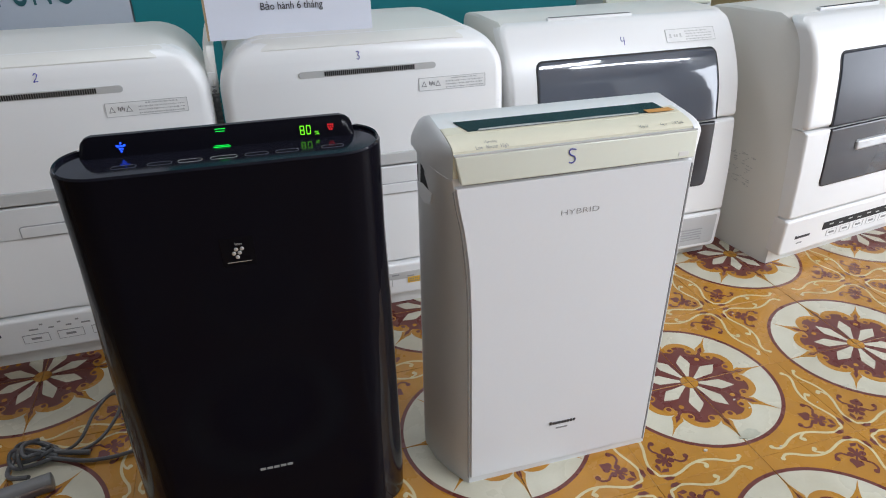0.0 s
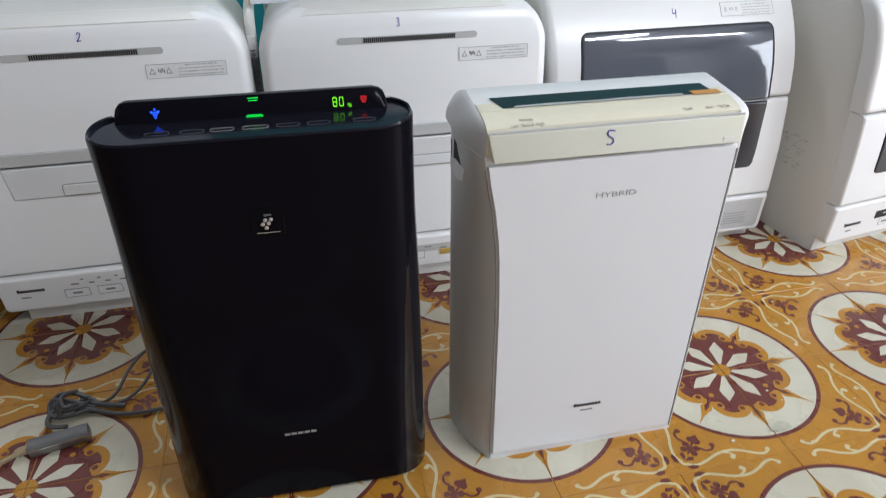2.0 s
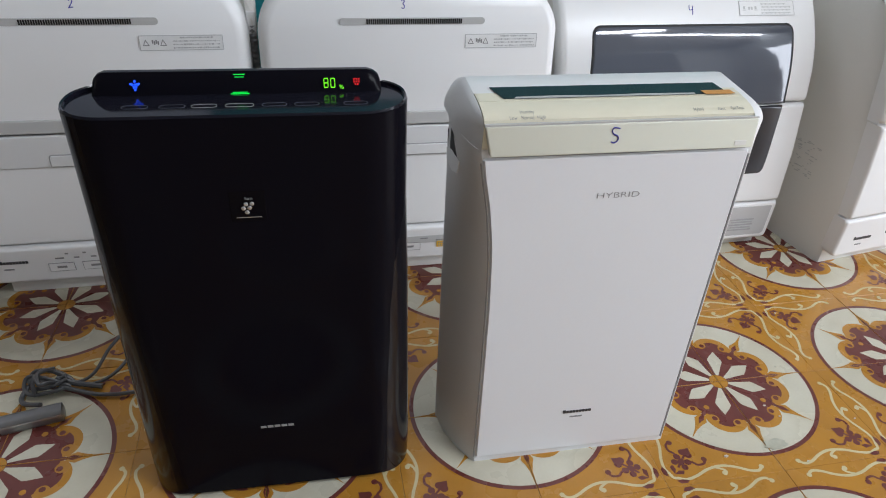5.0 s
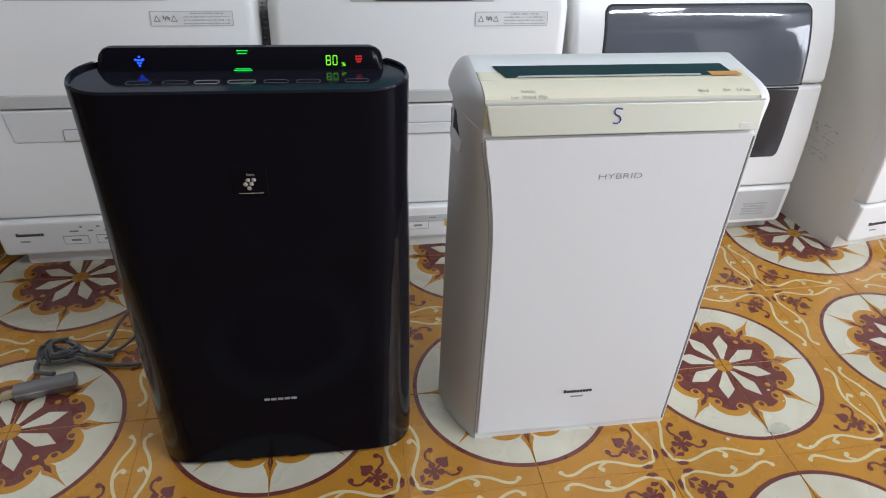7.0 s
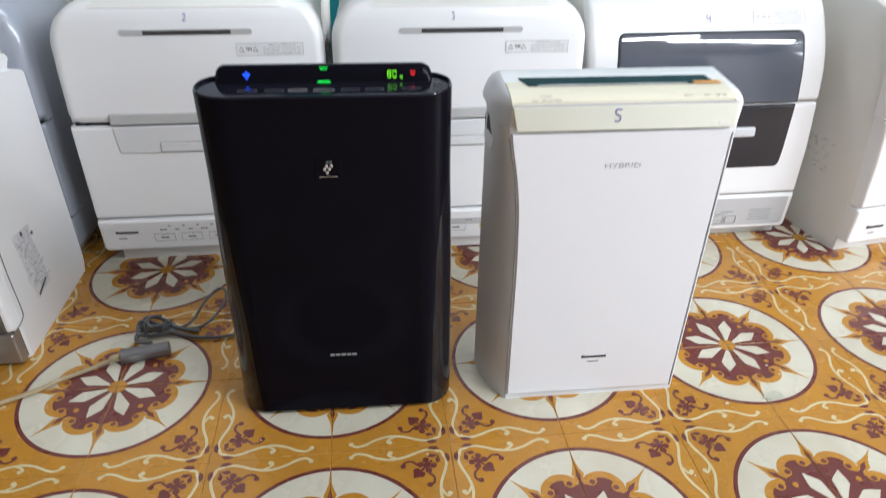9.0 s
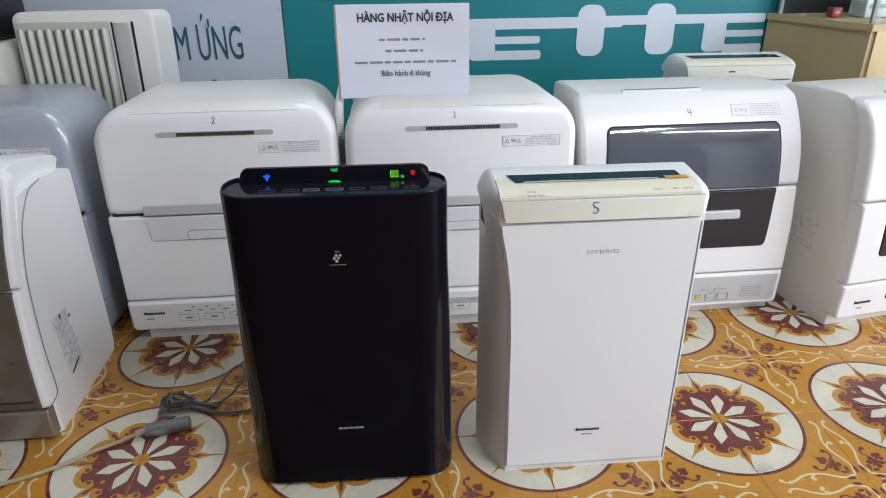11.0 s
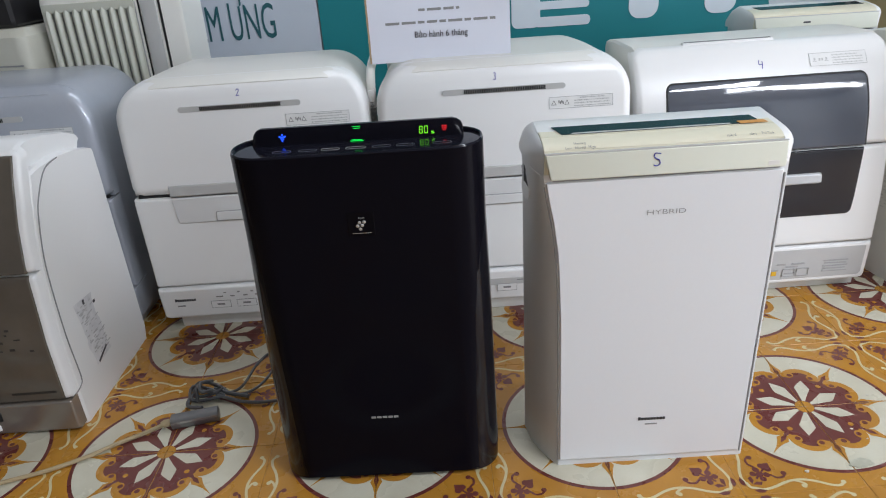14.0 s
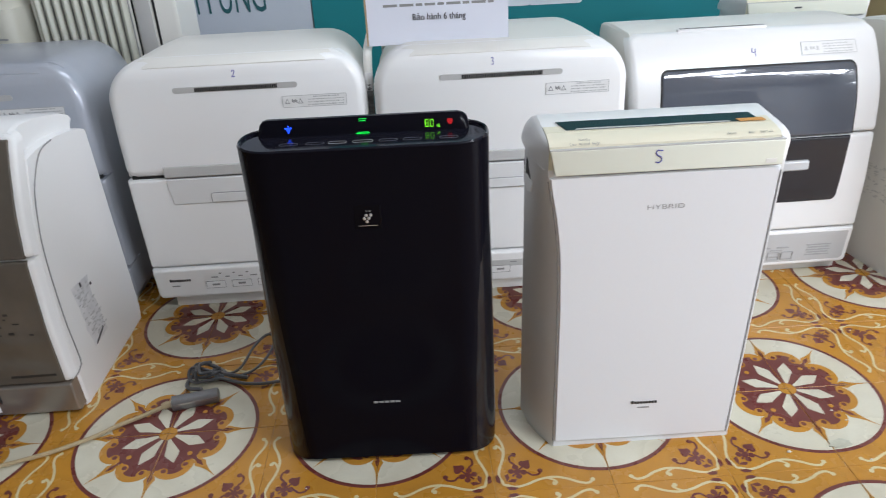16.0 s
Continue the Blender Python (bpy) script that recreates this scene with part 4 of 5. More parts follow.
    strip = plate("display_strip", [(0.048, 0.040), (0.330, 0.040), (0.325, 0.070), (0.038, 0.070)], 0.0016, STRIP_GREEN, t, "dark green display strip", 0.001)
    if worn:
        plate("peeling_film", [(0.060, 0.0385), (0.286, 0.0385), (0.286, 0.0420), (0.214, 0.0432), (0.165, 0.0418), (0.115, 0.0436), (0.064, 0.0425)], 0.0021, PEELED, strip, "peeling grey film", 0.0004)
        plate("orange_sticker", [(0.299, 0.037), (0.338, 0.037), (0.335, 0.047), (0.297, 0.047)], 0.0024, ORANGE, strip, "faded orange sticker", 0.0004)
        for words, x, y, wd in (("Humidity", 0.068, 0.0120, 0.0165), ("Low", 0.051, 0.0045, 0.0085), ("Normal", 0.0675, 0.0045, 0.0145), ("High", 0.0835, 0.0045, 0.0095), ("Hybrid", 0.276, 0.0085, 0.0120), ("Alert", 0.305, 0.0085, 0.0095), ("Full Tank", 0.326, 0.0085, 0.0165)):
            tagged(lettering("printed_word", words, 0.0072, INK_GREY, pose(x, y, deckz(y) + 0.0007, math.degrees(math.atan((deckz(y + 0.003) - deckz(y - 0.003)) / 0.006)), 0, 0), deck, bold=-0.0001, depth=0.0001, width=wd), kind="stuff")
    part("flap_line", box(0.018, W - 0.0145, -0.0016, 0.004, 0.5622, 0.5640), GREY, t)
    fp = lambda z: -0.002 - 0.003 * (0.562 - z) / 0.04
    flap = part("flap", panel(0.018, W - 0.0138, 0.5255, 0.5622, fp, 0.012, (0.002, 0.003, 0.002, 0.002), 0.002, taper=(0.008, 0.0004), rows=10), CREAM_PALE, t, "pale cream front flap")
    # grey filler painted for the shade under the flap
    part("flap_gap", box(0.03, W - 0.018, 0.004, 0.03, 0.508, 0.523), MID_GREY, t)
    # front panel with a curved edge
    bm = bmesh.new()
    pz = [0.012, 0.016, 0.03, 0.08, 0.15, 0.22, 0.30, 0.35, 0.38, 0.41, 0.44, 0.46, 0.48, 0.495, 0.508, 0.5195, 0.5215]
    rows = []
    for z in pz:
        e, y = edge_l(z), 0.0 + (0.004 if z in (0.012, 0.5215) else 0.0)
        xr = W - 0.0125
        rows.append([(e + 0.001, y + 0.012, z), (e + 0.001, y + 0.003, z), (e + 0.003, y, z), ((e + xr) / 2, y - 0.001, z), (xr - 0.003, y, z), (xr, y + 0.003, z), (xr, y + 0.012, z)])
    fpan = part("front_panel", loft(rows, False, bm, closed=False), PANEL_WHITE, t, "satin white front panel")
    part("edge_trim", stroke([(edge_l(z) - 0.0012, 0.0045, z) for z in (0.012, 0.15, 0.30, 0.38, 0.43, 0.46, 0.49, 0.515)], 0.0012, sides=5), MID_GREY, t)
    part("edge_trim", stroke([(W - 0.0118, 0.0012, z) for z in (0.012, 0.2, 0.4, 0.515)], 0.0014, sides=5), MID_GREY, t)
    # grey filler painted for the shade under the front panel
    part("bottom_gap", box(edge_l(0) + 0.004, W - 0.014, 0.006, 0.03, 0.0, 0.012), MID_GREY, t)
    # grip in the side: a flush dark plate stands for the recess's shade
    def side_x(y):
        return float(np.interp(y, (0.0334, 0.0594, 0.0946, 0.13), (0.0099, 0.0036, 0.002, 0.0)))

    def side_plate(name, pts, lift, mat, parent, label):
        return part(name, loft([[(side_x(y) - q, y, z) for y, z in pts] for q in (lift, -0.004)]), mat, parent, label)
    grip = side_plate("side_grip", [(0.052, 0.500), (0.060, 0.478), (0.085, 0.470), (0.112, 0.474), (0.116, 0.512), (0.100, 0.520), (0.075, 0.512)], 0.0006, SLIT, t, "side grip, a dark plate in place of its shaded recess")
    side_plate("grip_lip", [(0.054, 0.494), (0.060, 0.476), (0.085, 0.468), (0.113, 0.472), (0.114, 0.488), (0.090, 0.494)], 0.0014, WHITE, grip, "white grip lip")
    if worn:
        pen_number("5", 0.172, 0.5475, 0.0095, fp, flap, 0.0008)
        part("paper_mark", patch([(0.334, 0.5325, 0.015, 0.006)], fp, 0.0005), WHITE_OLD, flap)
        lettering("printed_word", "HYBRID", 0.0112, INK_GREY, upright(0.192, -0.0012, 0.4675), fpan, "grey lettering", bold=-0.00022, width=0.055, depth=0.0002)
        bm = bmesh.new()
        bm = letter_blocks(0.1745, 0.220, 0.0955, 0.0052, 9, lambda z: -0.001)
        tagged(part("brand_bar", bm, INK, fpan), kind="stuff")
        part("model_bar", patch([(0.197, 0.084, 0.020, 0.0025)], lambda z: -0.001), INK_GREY, fpan)
    else:
        part("brand_bar", patch([(0.16, 0.548, 0.02, 0.004)], fp), INK, flap)
    return t


dehumidifier(pose(0.672, -0.108, 0, 0, 0, -0.8), "white dehumidifier with yellowed cream flap, numbered 5")
back_unit = dehumidifier(pose(1.372, 0.800, 0, 0, 0, -2.0), "yellowed white dehumidifier standing behind the dishwashers", worn=False)
back_unit.scale = (0.945, 1.0, 1.055)


# ---- upright louvred unit and things behind ----
def louvre_unit(m):
    t = thing("louvred_air_unit", m, "upright ivory window air conditioner with vertical louvres", "air conditioner")
    W, T = 0.366, 0.766
    loops = [[(x, y, z) for x, z in rounded(i, W - i, 0.0, T - j, (0.008, 0.008, 0.024, 0.024), 6)] for y, i, j in ((0.0, 0.010, 0.010), (0.006, 0.002, 0.002), (0.02, 0, 0), (0.17, 0.002, 0.004), (0.18, 0.01, 0.012))]
    part("body", loft(loops), WHITE_OLD, t)
    # mid-grey plate behind the louvres stands for the shade between them
    part("grille_recess", box(0.012, 0.248, -0.003, 0.003, 0.10, T - 0.030, 0.002), MID_GREY, t)
    part("grille_head", box(0.012, 0.248, -0.012, 0.0, T - 0.048, T - 0.026, 0.004), LOUVER, t)
    for k in range(10):
        x = 0.024 + 0.0236 * k
        bm = loft([[(x + 0.0094 * math.cos(a), -0.004 - 0.014 * abs(math.sin(a)) + dy, z) for a in (0, 0.5, 1.0, 1.57, 2.2, 2.7, 3.14)] for z, dy in ((0.105, 0.0), (0.4, 0.0), (T - 0.052, 0.0), (T - 0.040, 0.006))])
        part("louvre", bm, LOUVER, t)
    # black strips either side of the controls are painted for the gaps' shade
    part("gap_shade", box(0.254, 0.258, -0.0015, 0.004, 0.08, T - 0.028), SLIT, t)
    part("control_strip", box(0.262, 0.300, -0.006, 0.004, 0.10, T - 0.030, 0.003), GREY, t, "grey control strip")
    part("gap_shade", box(0.306, 0.312, -0.0015, 0.004, 0.08, T - 0.028), SLIT, t)
    return t


louvre_unit(pose(-0.453, 0.835, 0, -3, 0, 0))
t = thing("beige_appliance", pose(-0.93, 0.86, 0, 0, 0, -8), "old beige plastic appliance beside the louvred unit", "appliance")
part("body", loft([[(x, y, z) for x, y in rounded(0, 0.46, 0, 0.26, (0.03,) * 4, 5)] for z in (0.0, 0.55, 0.672)] + [[(x, y, 0.69) for x, y in rounded(0.02, 0.44, 0.02, 0.24, (0.03,) * 4, 5)]]), BEIGE, t)
part("seam", box(0.02, 0.44, -0.001, 0.004, 0.60, 0.604), MID_GREY, t)
t = thing("dark_case", pose(-0.96, 0.90, 0.69, 0, 0, -8), "dark plastic case lying on the beige appliance", "case")
part("body", box(0, 0.46, 0, 0.2, 0, 0.20, 0.02, 3), BLACK_SIDE, t)
part("latch", box(0.2, 0.26, -0.006, 0.002, 0.08, 0.11, 0.003), MID_GREY, t)

# counter with a glass showcase on it
t = thing("counter", pose(1.84, 1.2, 0), "tan laminate counter against the banner wall", "counter")
foot = [(0.0, 0.0), (0.135, -0.335), (1.1, -0.30), (1.1, 0.0)]
part("body", loft([[(x, y, z) for x, y in foot] for z in (0.0, 0.672)]), WOOD, t)
part("front_panel", loft([[(0.150 + a, -0.336 + 0.0363 * a / 1.0 + b, z) for a, b in ((0.0, -0.006), (0.93, -0.006), (0.93, 0.004), (0.0, 0.004))] for z in (0.0, 0.674)]), WOOD_LIT, t, "front panel in a lit copy of the tan laminate")
part("top", loft([[(x * 1.005 - 0.006, y * 1.03, z) for x, y in foot] for z in (0.672, 0.692)]), WOOD, t)
t = thing("glass_showcase", pose(1.84, 1.2, 0.692), "dark glass showcase with metal corners on the counter", "showcase")
gl = bpy.data.materials.new("showcase_glass")
gl.use_nodes = True
gb = gl.node_tree.nodes["Principled BSDF"]
gb.inputs["Transmission Weight"].default_value, gb.inputs["Roughness"].default_value, gb.inputs["Base Color"].default_value = 1.0, 0.03, (0.75, 0.85, 0.85, 1)
gb.inputs["IOR"].default_value = 1.1
a, b_, c = Vector((0.02, -0.03, 0)), Vector((0.145, -0.315, 0)), Vector((1.06, -0.28, 0))
part("back_board", box(0.03, 1.06, -0.022, -0.012, 0.0, 0.42), BLACK_SIDE, t)
part("shelf", loft([[(0.05, -0.03, z), (0.16, -0.28, z), (1.04, -0.25, z), (1.04, -0.03, z)] for z in (0.20, 0.206)]), GREY, t)
for p, q in ((a, b_), (b_, c)):
    n = Vector(((q - p).y, -(q - p).x, 0)).normalized() * 0.004
    ob = part("pane", loft([[p + Vector((0, 0, z)), q + Vector((0, 0, z)), q + n + Vector((0, 0, z)), p + n + Vector((0, 0, z))] for z in (0.0, 0.42)]), gl, t)
    ob.visible_shadow = False
for p in (a, b_, c):
    part("corner_post", box(p.x - 0.006, p.x + 0.006, p.y - 0.006, p.y + 0.006, 0, 0.43, 0.001), MID_GREY, t)
part("top_frame", loft([[(0.01, -0.02, z), (0.14, -0.325, z), (1.08, -0.29, z), (1.08, -0.01, z)] for z in (0.42, 0.44)]), MID_GREY, t)
for nm, mt, bx, lb in (("red_carton", RED, (0.105, 0.138, -0.18, -0.15, 0, 0.03), "small red carton in the showcase"), ("pale_carton", GREY, (0.20, 0.29, -0.20, -0.12, 0, 0.07), "pale grey carton in the showcase"), ("grey_carton", GREY, (0.34, 0.46, -0.22, -0.1, 0, 0.07), "grey carton in the showcase")):
    tt = thing(nm, pose(1.84, 1.2, 0.694), lb, "carton")
    part("box", box(*bx, 0.004), mt, tt)
    part("label_bar", box(bx[0] + 0.01, bx[1] - 0.01, bx[2] - 0.001, bx[2] + 0.002, bx[5] * 0.4, bx[5] * 0.6), INK_GREY, tt)


# ---- paper sign on the dishwasher ----
t = thing("paper_sign", pose(0.418, 0.512, 0.5945, -4, 0, -1.2), "printed white paper sign on cardboard leaning on the dishwasher", "sign")
SW, SH = 0.300, 0.208
bow = lambda x, z: 0.006 * math.sin(math.pi * x / SW) * (0.6 + 0.4 * z / SH) + 0.0015 * math.sin(9 * z / SH + 4 * x / SW)
for nm, x0, x1, off, th, mt in (("cardboard", -0.004, SW, 0.0012, 0.004, CARD), ("paper", 0.0, SW + 0.003, 0.0, 0.0010, PAPER)):
    nx, nz = 16, 12
    bm = bmesh.new()
    g = [[[bm.verts.new((x0 + (x1 - x0) * i / nx, bow(x0 + (x1 - x0) * i / nx, SH * k / nz) + off + d, SH * k / nz)) for i in range(nx + 1)] for k in range(nz + 1)] for d in (0, th)]
    for k in range(nz):
        for i in range(nx):
            bm.faces.new((g[0][k][i], g[0][k][i + 1], g[0][k + 1][i + 1], g[0][k + 1][i]))
            bm.faces.new((g[1][k][i], g[1][k + 1][i], g[1][k + 1][i + 1], g[1][k][i + 1]))
    for k in range(nz):
        for i in (0, nx):
            bm.faces.new((g[0][k][i], g[0][k + 1][i], g[1][k + 1][i], g[1][k][i]))
    for i in range(nx):
        for k in (0, nz):
            bm.faces.new((g[0][k][i], g[0][k][i + 1], g[1][k][i + 1], g[1][k][i]))
    part(nm, bm, mt, t)


def sign_text(words, z, size, width, mat, x, bold):
    ob = lettering("printed_line", words, size, mat, Matrix.Identity(4), t, bold=bold, width=width, depth=0.0002)
    for v in ob.data.vertices:
        X, Z, d = x + v.co.x, z + v.co.y, v.co.z
        v.co = Vector((X, bow(X, Z) - 0.0007 - d, Z))


sign_text("HÀNG NHẬT NỘI ÐỊA", 0.178, 0.026, 0.220, INK, 0.156, 0.0008)
sign_text("Bảo hành 6 tháng", 0.055, 0.019, 0.114, INK, 0.154, 0.0001)
for z, x0, x1 in ((0.128, 0.094, 0.200), (0.103, 0.108, 0.196), (0.078, 0.036, 0.272)):
    x = x0
    while x < x1:
        w = min(random.choice((0.014, 0.022, 0.03)), x1 - x)
        g = [(x, z), (x + w, z), (x + w, z + 0.0052), (x, z + 0.0052)]
        part("print_bar", loft([[(px, bow(px, pz) - 0.0005, pz) for px, pz in g], [(px, bow(px, pz) - 0.0008, pz) for px, pz in g]]), INK_GREY, t)
        x += w + 0.005


# ---- cables ----
squeeze = lambda pts: [(0.075 - (0.075 - x) * 0.68, y, z) for x, y, z in pts]
t = thing("cable_heap", pose(0, 0, 0), "bundled grey power cord lying on the tiles", "cable")
part("coil", stroke(squeeze([(0.075, 0.160, 0.012), (0.030, 0.176, 0.022), (-0.020, 0.186, 0.020), (-0.032, 0.170, 0.012), (-0.010, 0.152, 0.010), (0.030, 0.148, 0.016), (0.062, 0.158, 0.020)]), 0.0034, sides=8), RUBBER, t)
part("coil", stroke(squeeze([(0.070, 0.150, 0.010), (0.020, 0.158, 0.024), (-0.026, 0.166, 0.026), (-0.036, 0.154, 0.014), (-0.018, 0.141, 0.008), (0.028, 0.140, 0.010), (0.072, 0.150, 0.010)]), 0.0034, sides=8), RUBBER, t)
part("coil", stroke(squeeze([(0.066, 0.166, 0.014), (0.022, 0.190, 0.012), (-0.022, 0.196, 0.012), (-0.020, 0.180, 0.008), (0.020, 0.166, 0.010), (0.060, 0.162, 0.024)]), 0.0034, sides=8), RUBBER, t)
part("knot", stroke([(0.020, 0.138, 0.006), (0.018, 0.150, 0.030), (0.030, 0.172, 0.032), (0.046, 0.180, 0.014), (0.052, 0.166, 0.006), (0.044, 0.146, 0.026), (0.030, 0.140, 0.030), (0.024, 0.160, 0.036), (0.040, 0.184, 0.024)], 0.0037, sides=8), RUBBER, t)
part("bundle", stroke([(0.048, 0.164, 0.018), (0.075, 0.156, 0.012), (0.105, 0.149, 0.009), (0.122, 0.146, 0.007)], 0.0046, sides=8), RUBBER, t)
part("loop", stroke([(0.050, 0.170, 0.014), (0.080, 0.162, 0.008), (0.104, 0.178, 0.012), (0.122, 0.222, 0.026), (0.145, 0.252, 0.036), (0.163, 0.248, 0.036), (0.164, 0.222, 0.024), (0.146, 0.186, 0.012), (0.122, 0.162, 0.007), (0.090, 0.152, 0.006)], 0.0030, sides=8), RUBBER, t)
part("tail", stroke([(0.055, 0.150, 0.012), (0.085, 0.140, 0.008), (0.120, 0.128, 0.006), (0.165, 0.124, 0.006), (0.215, 0.132, 0.006), (0.27, 0.14, 0.006)], 0.0036, sides=8), RUBBER, t)
part("plug_lead", stroke(squeeze([(-0.030, 0.160, 0.010), (-0.036, 0.135, 0.008), (-0.020, 0.118, 0.010), (0.022, 0.106, 0.016)]), 0.0040, sides=8), RUBBER, t)
t = thing("power_adapter", pose(0.033, 0.080, 0.013, 0, 0, 12), "grey metallic in-line power adapter on the tiles", "adapter")
part("body", loft([[(x, y, z) for y, z in rounded(-0.013 + i, 0.013 - i, -0.0125 + i, 0.0125 - i, (0.007,) * 4, 4)] for x, i in ((-0.046, 0.004), (-0.044, 0.0), (0.044, 0.0), (0.046, 0.004))]), ADAPTER, t)
# chrome strip stands for the highlight along the adapter's upper edge
part("edge_glint", box(-0.043, 0.043, -0.0134, -0.012, 0.003, 0.0052), CHROME, t)
part("end_collar", stroke([(-0.045, 0, 0), (-0.056, 0, 0), (-0.062, -0.002, -0.002)], 0.0075, sides=10), CABLE_CREAM, t)
t = thing("extension_cord", pose(0, 0, 0), "dirty cream flat cord running over the tiles", "cable")
part("cord", stroke([(-0.026, 0.067, 0.011), (-0.06, 0.050, 0.007), (-0.105, 0.025, 0.006), (-0.151, -0.007, 0.006), (-0.23, -0.042, 0.006), (-0.36, -0.07, 0.006), (-0.6, -0.06, 0.006), (-0.9, -0.12, 0.006)], 0.0042, sides=7), CABLE_CREAM, t)
t = thing("drain_hose", pose(0, 0, 0), "ribbed grey drain hose between two dishwashers", "hose")
bm = bmesh.new()
loops = []
for k in range(92):
    z = 0.10 + 0.42 * k / 91
    r = 0.0098 + 0.0034 * (k % 2)
    loops.append([(0.4115 + 0.65 * r * math.cos(2 * math.pi * j / 8), 0.492 + r * math.sin(2 * math.pi * j / 8), z) for j in range(8)])
part("ribs", loft(loops), MID_GREY, t)
part("connector", box(0.4035, 0.4195, 0.482, 0.502, 0.505, 0.545, 0.003), WHITE, t, "white hose connector")
part("white_end", stroke([(0.4115, 0.492, 0.515), (0.4115, 0.493, 0.54), (0.4115, 0.51, 0.568), (0.412, 0.56, 0.585), (0.42, 0.68, 0.60), (0.44, 0.78, 0.585), (0.44, 0.9, 0.4), (0.44, 0.95, 0.0)], 0.010, sides=9), WHITE_OLD, t)


# ---- wear and chips on the tiles ----
def floor_patch(name, x, y, rx, ry, mat, seed, lift=0.0014):
    rr = random.Random(seed)
    pts = []
    for k in range(18):
        a = 2 * math.pi * k / 18
        q = rr.uniform(0.72, 1.1)
        pts.append((x + rx * q * math.cos(a), y + ry * q * math.sin(a)))
    ob = part(name, loft([[(px, py, -0.002) for px, py in pts], [(px, py, lift) for px, py in pts]]), mat, floor, smooth=0)
    return tagged(ob, kind="stuff")


WORN = material("worn_grey_tile_spot", (0.46, 0.45, 0.36), 0.5, stain=0.9, stain_colour=(0.30, 0.29, 0.22), scale=60, grain=0.2)
CHIP = material("pale_paint_chip", (0.62, 0.58, 0.50), 0.7, stain=0.3, scale=80)
floor_patch("worn_spot", 1.217, -0.149, 0.022, 0.012, WORN, 3)
for k, (x, y, r) in enumerate(((1.249, -0.068, 0.0045), (1.261, -0.095, 0.0035), (1.121, -0.159, 0.006), (1.248, -0.19, 0.004), (1.33, 0.02, 0.003), (0.99, -0.31, 0.004), (1.43, 0.17, 0.003), (1.39, -0.12, 0.003), (0.56, -0.22, 0.003), (0.28, -0.16, 0.003))):
    floor_patch("paint_chip", x, y, r * 0.6, r * 0.35, CHIP, 20 + k, 0.0018)


# ---- patterned floor tiles ----
TILE = 0.2


def tile_pattern():
    """Coloured inlays of one tile, whose medallion's centre is its corner (0, 0): (material, layer, outline)."""
    out = []
    A = lambda r, d: (r * math.cos(radians(d)), r * math.sin(radians(d)))
    arc = lambda r, a, b, n: [A(r, a + (b - a) * k / n) for k in range(n + 1)]
    out.append((2, 1, [(0, 0)] + arc(0.1690, 0, 90, 22)))
    out.append((1, 2, [(0, 0)] + arc(0.1620, 0, 90, 22)))
    # spikes of the star, on the joints and on the diagonal
    for d in (0, 45, 90):
        for s in (-1, 1):
            if (d == 0 and s < 0) or (d == 90 and s > 0):
                continue
            q = lambda r, w: (r * math.cos(radians(d)) - s * w * math.sin(radians(d)), r * math.sin(radians(d)) + s * w * math.cos(radians(d)))
            out.append((0, 4, [q(0.098, 0), q(0.100, 0.005), q(0.114, 0.0105), q(0.124, 0.0060), q(0.138, 0.0022), q(0.1620, 0.0)]))
            out.append((2, 5, [q(0.085, 0), q(0.085, 0.006), q(0.102, 0.0022), q(0.110, 0.0045), q(0.124, 0.0)]))
    # scrolled lobes
    out.append((2, 4, [(0, 0)] + arc(0.0925, 0, 90, 20)))
    for c in (22.5, 67.5):
        lob = lambda f, g: [A(f * (0.092 + 0.030 * max(0, math.cos(radians(p * 90 / 22.5))) ** 0.55), c + p * g) for p in [-22.5 + 45 * k / 16 for k in range(17)]]
        out.append((0, 3, [(0, 0)] + lob(1.0, 0.97)))
        out.append((2, 4, [(0, 0)] + lob(0.895, 0.84)))
        for s in (-1, 1):
            cx, cy = A(0.1000, c + s * 12.5)
            out.append((0, 5, [(cx + 0.0105 * math.cos(a * 0.5236), cy + 0.0105 * math.sin(a * 0.5236)) for a in range(12)]))
            cx, cy = A(0.0975, c + s * 11.2)
            out.append((2, 6, [(cx + 0.0050 * math.cos(a * 0.7854), cy + 0.0050 * math.sin(a * 0.7854)) for a in range(8)]))
    cx, cy = A(0.078, 45)
    out.append((0, 6, [(cx + 0.0050 * math.cos(a * 0.628), cy + 0.0050 * math.sin(a * 0.628)) for a in range(10)]))
    for c in (22.5, 67.5):
        q = lambda r, w: (r * math.cos(radians(c)) - w * math.sin(radians(c)), r * math.sin(radians(c)) + w * math.cos(radians(c)))
        out.append((1, 6, [q(0.017, 0.0025), q(0.017, -0.0025), q(0.040, -0.0085), q(0.057, -0.0135), q(0.066, -0.0095), q(0.083, 0.0), q(0.066, 0.0095), q(0.057, 0.0135), q(0.040, 0.0085)]))
    out.append((0, 7, [(0, 0)] + arc(0.0165, 0, 90, 8)))

    def ribbon(pts, w, mat, layer):
        P = [Vector((p[0], p[1], 0)) for p in pts]
        line, n = [], len(P)
        for i in range(n - 1):
            a, b, c, d = P[max(i - 1, 0)], P[i], P[i + 1], P[min(i + 2, n - 1)]
            for k in range(5):
                u = k / 5
                line.append(0.5 * ((2 * b) + (c - a) * u + (2 * a - 5 * b + 4 * c - d) * u * u + (3 * b - a - 3 * c + d) * u ** 3))
        line.append(P[-1])
        prev = None
        for i, p in enumerate(line):
            d = line[min(i + 1, len(line) - 1)] - line[max(i - 1, 0)]
            nn = Vector((-d.y, d.x, 0)).normalized() * w / 2
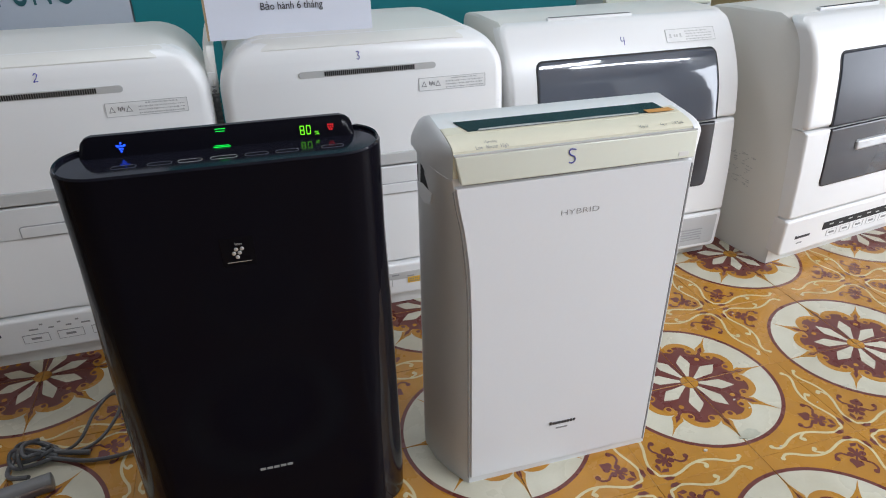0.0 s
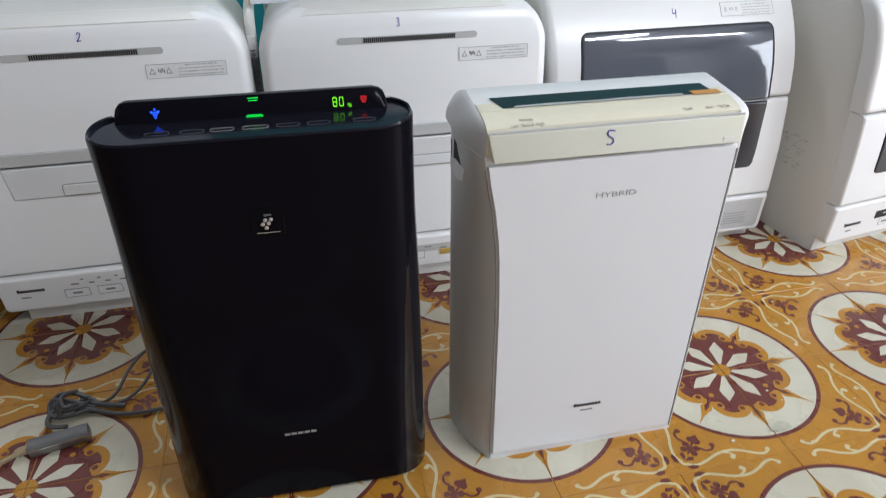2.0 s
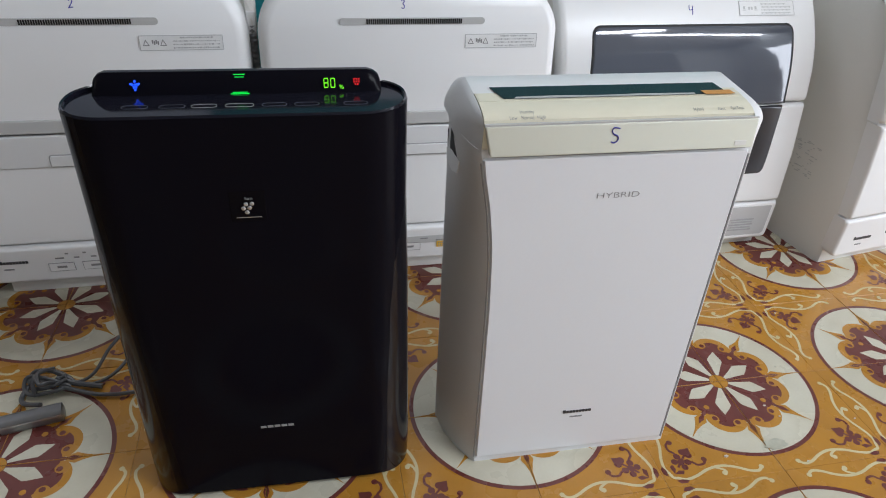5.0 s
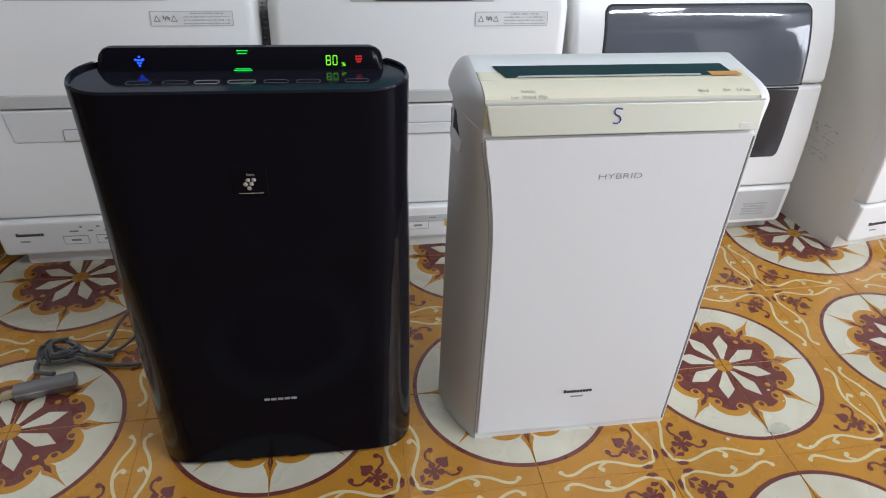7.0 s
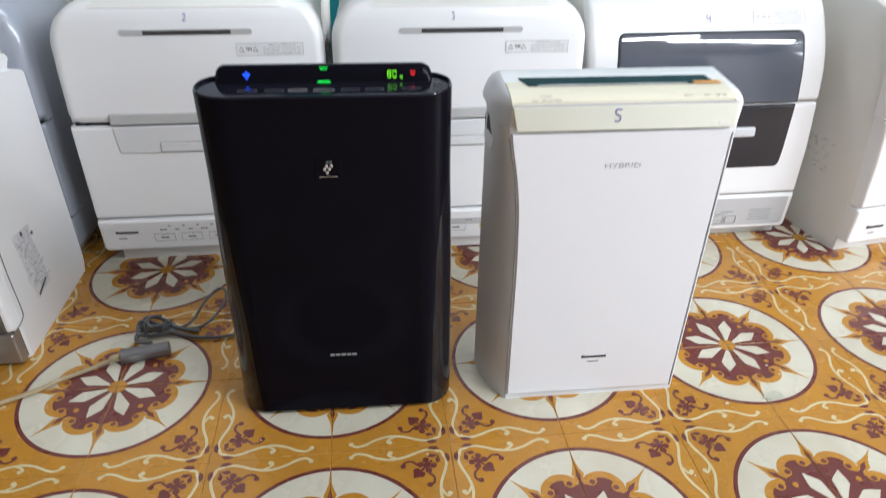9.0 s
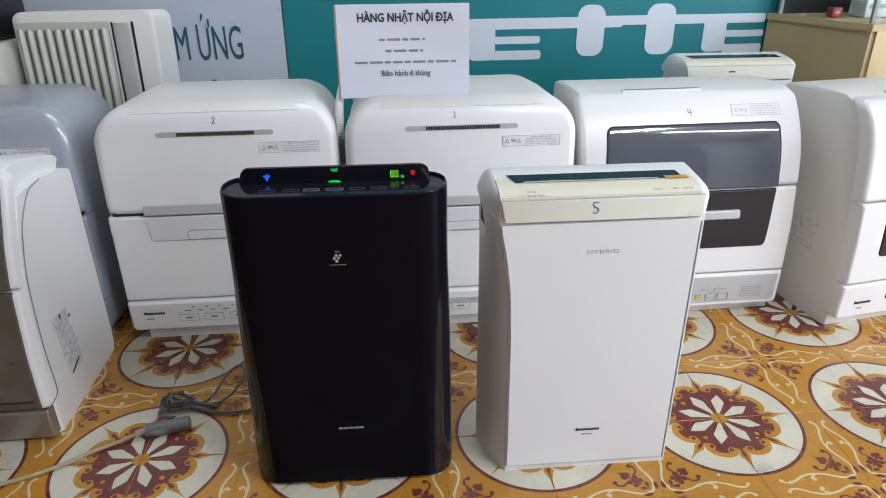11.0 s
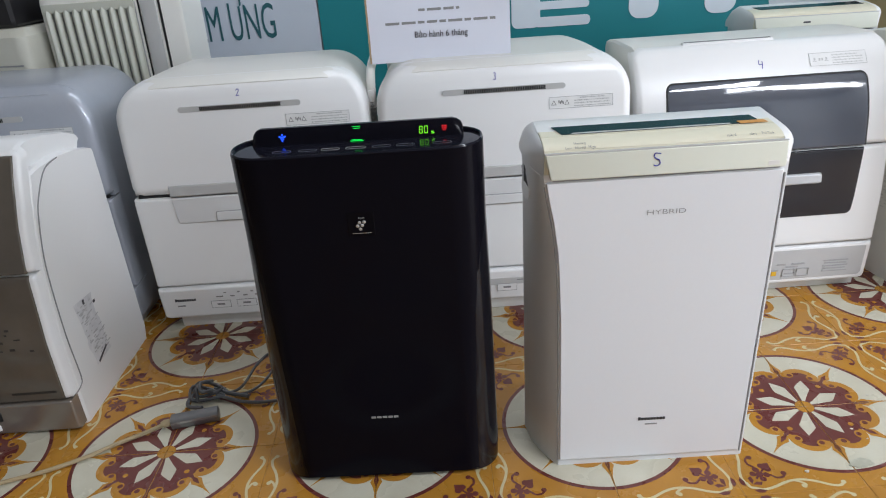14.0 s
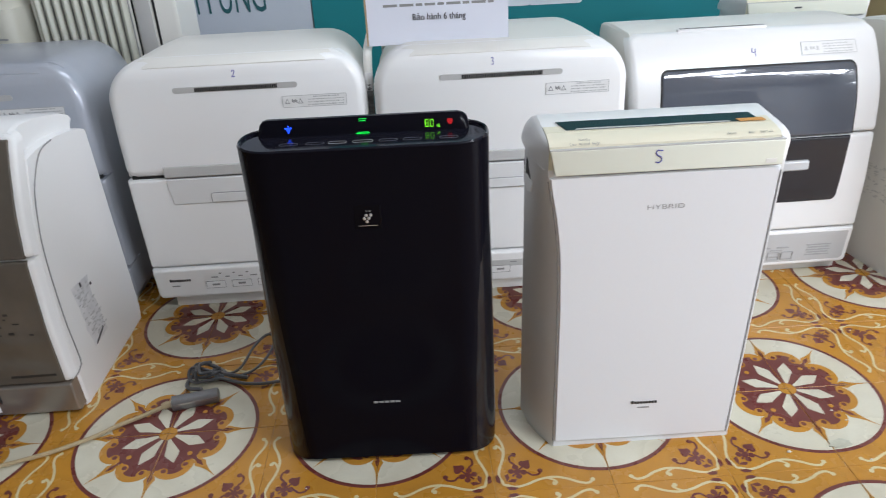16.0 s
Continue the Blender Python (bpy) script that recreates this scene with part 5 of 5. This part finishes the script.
            cur = ((p + nn)[:2], (p - nn)[:2])
            if prev:
                out.append((mat, layer, [prev[0], prev[1], cur[1], cur[0]]))
            prev = cur

    def disc(x, y, r, mat, layer):
        out.append((mat, layer, [(x + r * math.cos(a * 0.628), y + r * math.sin(a * 0.628)) for a in range(10)]))
    # pale scroll that runs from one side to the other past the cross
    half = [(0.034, 0.1875), (0.042, 0.1925), (0.056, 0.1900), (0.076, 0.1800), (0.098, 0.1745), (0.122, 0.1775), (0.146, 0.1865), (0.164, 0.1900), (0.176, 0.1860)]
    ribbon(half + [(0.1835, 0.1835)] + [(y, x) for x, y in half[::-1]], 0.0048, 3, 1)
    disc(0.033, 0.1860, 0.0042, 3, 2), disc(0.1860, 0.033, 0.0042, 3, 2)
    for f in (lambda x, y: (x, y), lambda x, y: (y, x)):
        ribbon([f(0.110, 0.1755), f(0.100, 0.1800), f(0.094, 0.1860), f(0.099, 0.1895)], 0.0040, 3, 2)
        disc(*f(0.0985, 0.1885), 0.0043, 3, 3)
        out.append((2, 1, [f(0.196, 0.176), f(0.190, 0.181), f(0.1885, 0.172), f(0.192, 0.160), f(0.1965, 0.166)]))
        out.append((2, 1, [f(0.178, 0.178), f(0.164, 0.1805), f(0.160, 0.174), f(0.169, 0.1725)]))
    # maroon sprig on the diagonal
    D = lambda u, v: ((u - v) * 0.70711, (u + v) * 0.70711)
    disc(*D(0.2235, 0), 0.0058, 2, 2)
    for v in (-1, 1):
        disc(*D(0.2290, v * 0.0085), 0.0056, 2, 2), disc(*D(0.2165, v * 0.0090), 0.0058, 2, 2)
        disc(*D(0.2025, v * 0.0050), 0.0062, 2, 2)
        ribbon([D(0.220, 0), D(0.213, v * 0.014), D(0.2120, v * 0.024), D(0.204, v * 0.031), D(0.196, v * 0.030)], 0.0040, 2, 1)
        disc(*D(0.1955, v * 0.0285), 0.0048, 2, 2)
    out.append((2, 2, [D(0.2020, -0.0112), D(0.1880, 0.0), D(0.2020, 0.0112), D(0.208, 0.0)]))
    ribbon([D(0.205, 0), D(0.215, 0), D(0.236, 0)], 0.0036, 2, 1)
    return out


def tile_geometry():
    g, b = 0.0003, 0.0005
    bm = bmesh.new()
    lo = [(g, g), (TILE - g, g), (TILE - g, TILE - g), (g, TILE - g)]
    hi = [(g + b, g + b), (TILE - g - b, g + b), (TILE - g - b, TILE - g - b), (g + b, TILE - g - b)]
    rows = [[bm.verts.new((x, y, z)) for x, y in lp] for lp, z in ((lo, -0.006), (lo, -b), (hi, 0.0))]
    for p, q in zip(rows, rows[1:]):
        for i in range(4):
            bm.faces.new((p[i], p[(i + 1) % 4], q[(i + 1) % 4], q[i]))
    bm.faces.new(rows[2])
    lim = lambda v: min(max(v, g + b), TILE - g - b)
    for rank, (mat, layer, pts) in enumerate(tile_pattern()):
        vs, last = [], None
        for x, y in pts:
            p = (lim(x), lim(y))
            if p != last:
                vs.append(bm.verts.new((p[0], p[1], 0.00010 * layer + 0.0000004 * rank)))
            last = p
        if len(vs) > 2:
            f = bm.faces.new(vs)
            if f.normal.z < 0 or f.calc_area() == 0:
                pass
            f.material_index = mat
    me = bpy.data.meshes.new("tile")
    bm.normal_update()
    for f in bm.faces:
        if f.normal.z < -0.5 and f.calc_center_median().z > -0.001:
            f.normal_flip()
    bmesh.ops.triangulate(bm, faces=bm.faces[:])
    bm.to_mesh(me)
    bm.free()
    for m in (T_OCHRE, T_CREAM, T_MAROON, T_LINE):
        me.materials.append(m)
    return me


tile_mesh = tile_geometry()
near, far = [], []
for i in range(-12, 24):
    for j in range(-16, 6):
        # the medallion's centre lies on the even corners
        cx, cy = (i if i % 2 == 0 else i + 1) * TILE, (j if j % 2 == 0 else j + 1) * TILE
        turn = {(0, 0): 0, (1, 0): 90, (1, 1): 180, (0, 1): 270}[(i % 2, j % 2)]
        spot = pose(cx, cy, 0, 0, 0, turn)
        (near if -5 <= i < 12 and -9 <= j < 5 else far).append(spot)
rnd = random.Random(11)
for m in near:
    ob = new("tile", tile_mesh)
    ob.parent = floor
    ob.matrix_basis = m @ pose(0, 0, rnd.uniform(-0.0004, 0.0003), rnd.uniform(-0.1, 0.1), rnd.uniform(-0.1, 0.1), 0)
vs0 = np.array([v.co[:] for v in tile_mesh.vertices])
tri = np.array([p.vertices[:] for p in tile_mesh.polygons])
mi = np.array([p.material_index for p in tile_mesh.polygons], dtype=np.int32)
V, F = [], []
for k, m in enumerate(far):
    M = np.array(m)
    V.append(vs0 @ M[:3, :3].T + M[:3, 3])
    F.append(tri + k * len(vs0))
me = bpy.data.meshes.new("outer_tiles")
me.from_pydata(np.concatenate(V).tolist(), [], np.concatenate(F).tolist())
for m in (T_OCHRE, T_CREAM, T_MAROON, T_LINE):
    me.materials.append(m)
me.polygons.foreach_set("material_index", np.tile(mi, len(far)))
ob = new("outer_tiles", me)
ob.parent = floor
tagged(ob, kind="stuff")
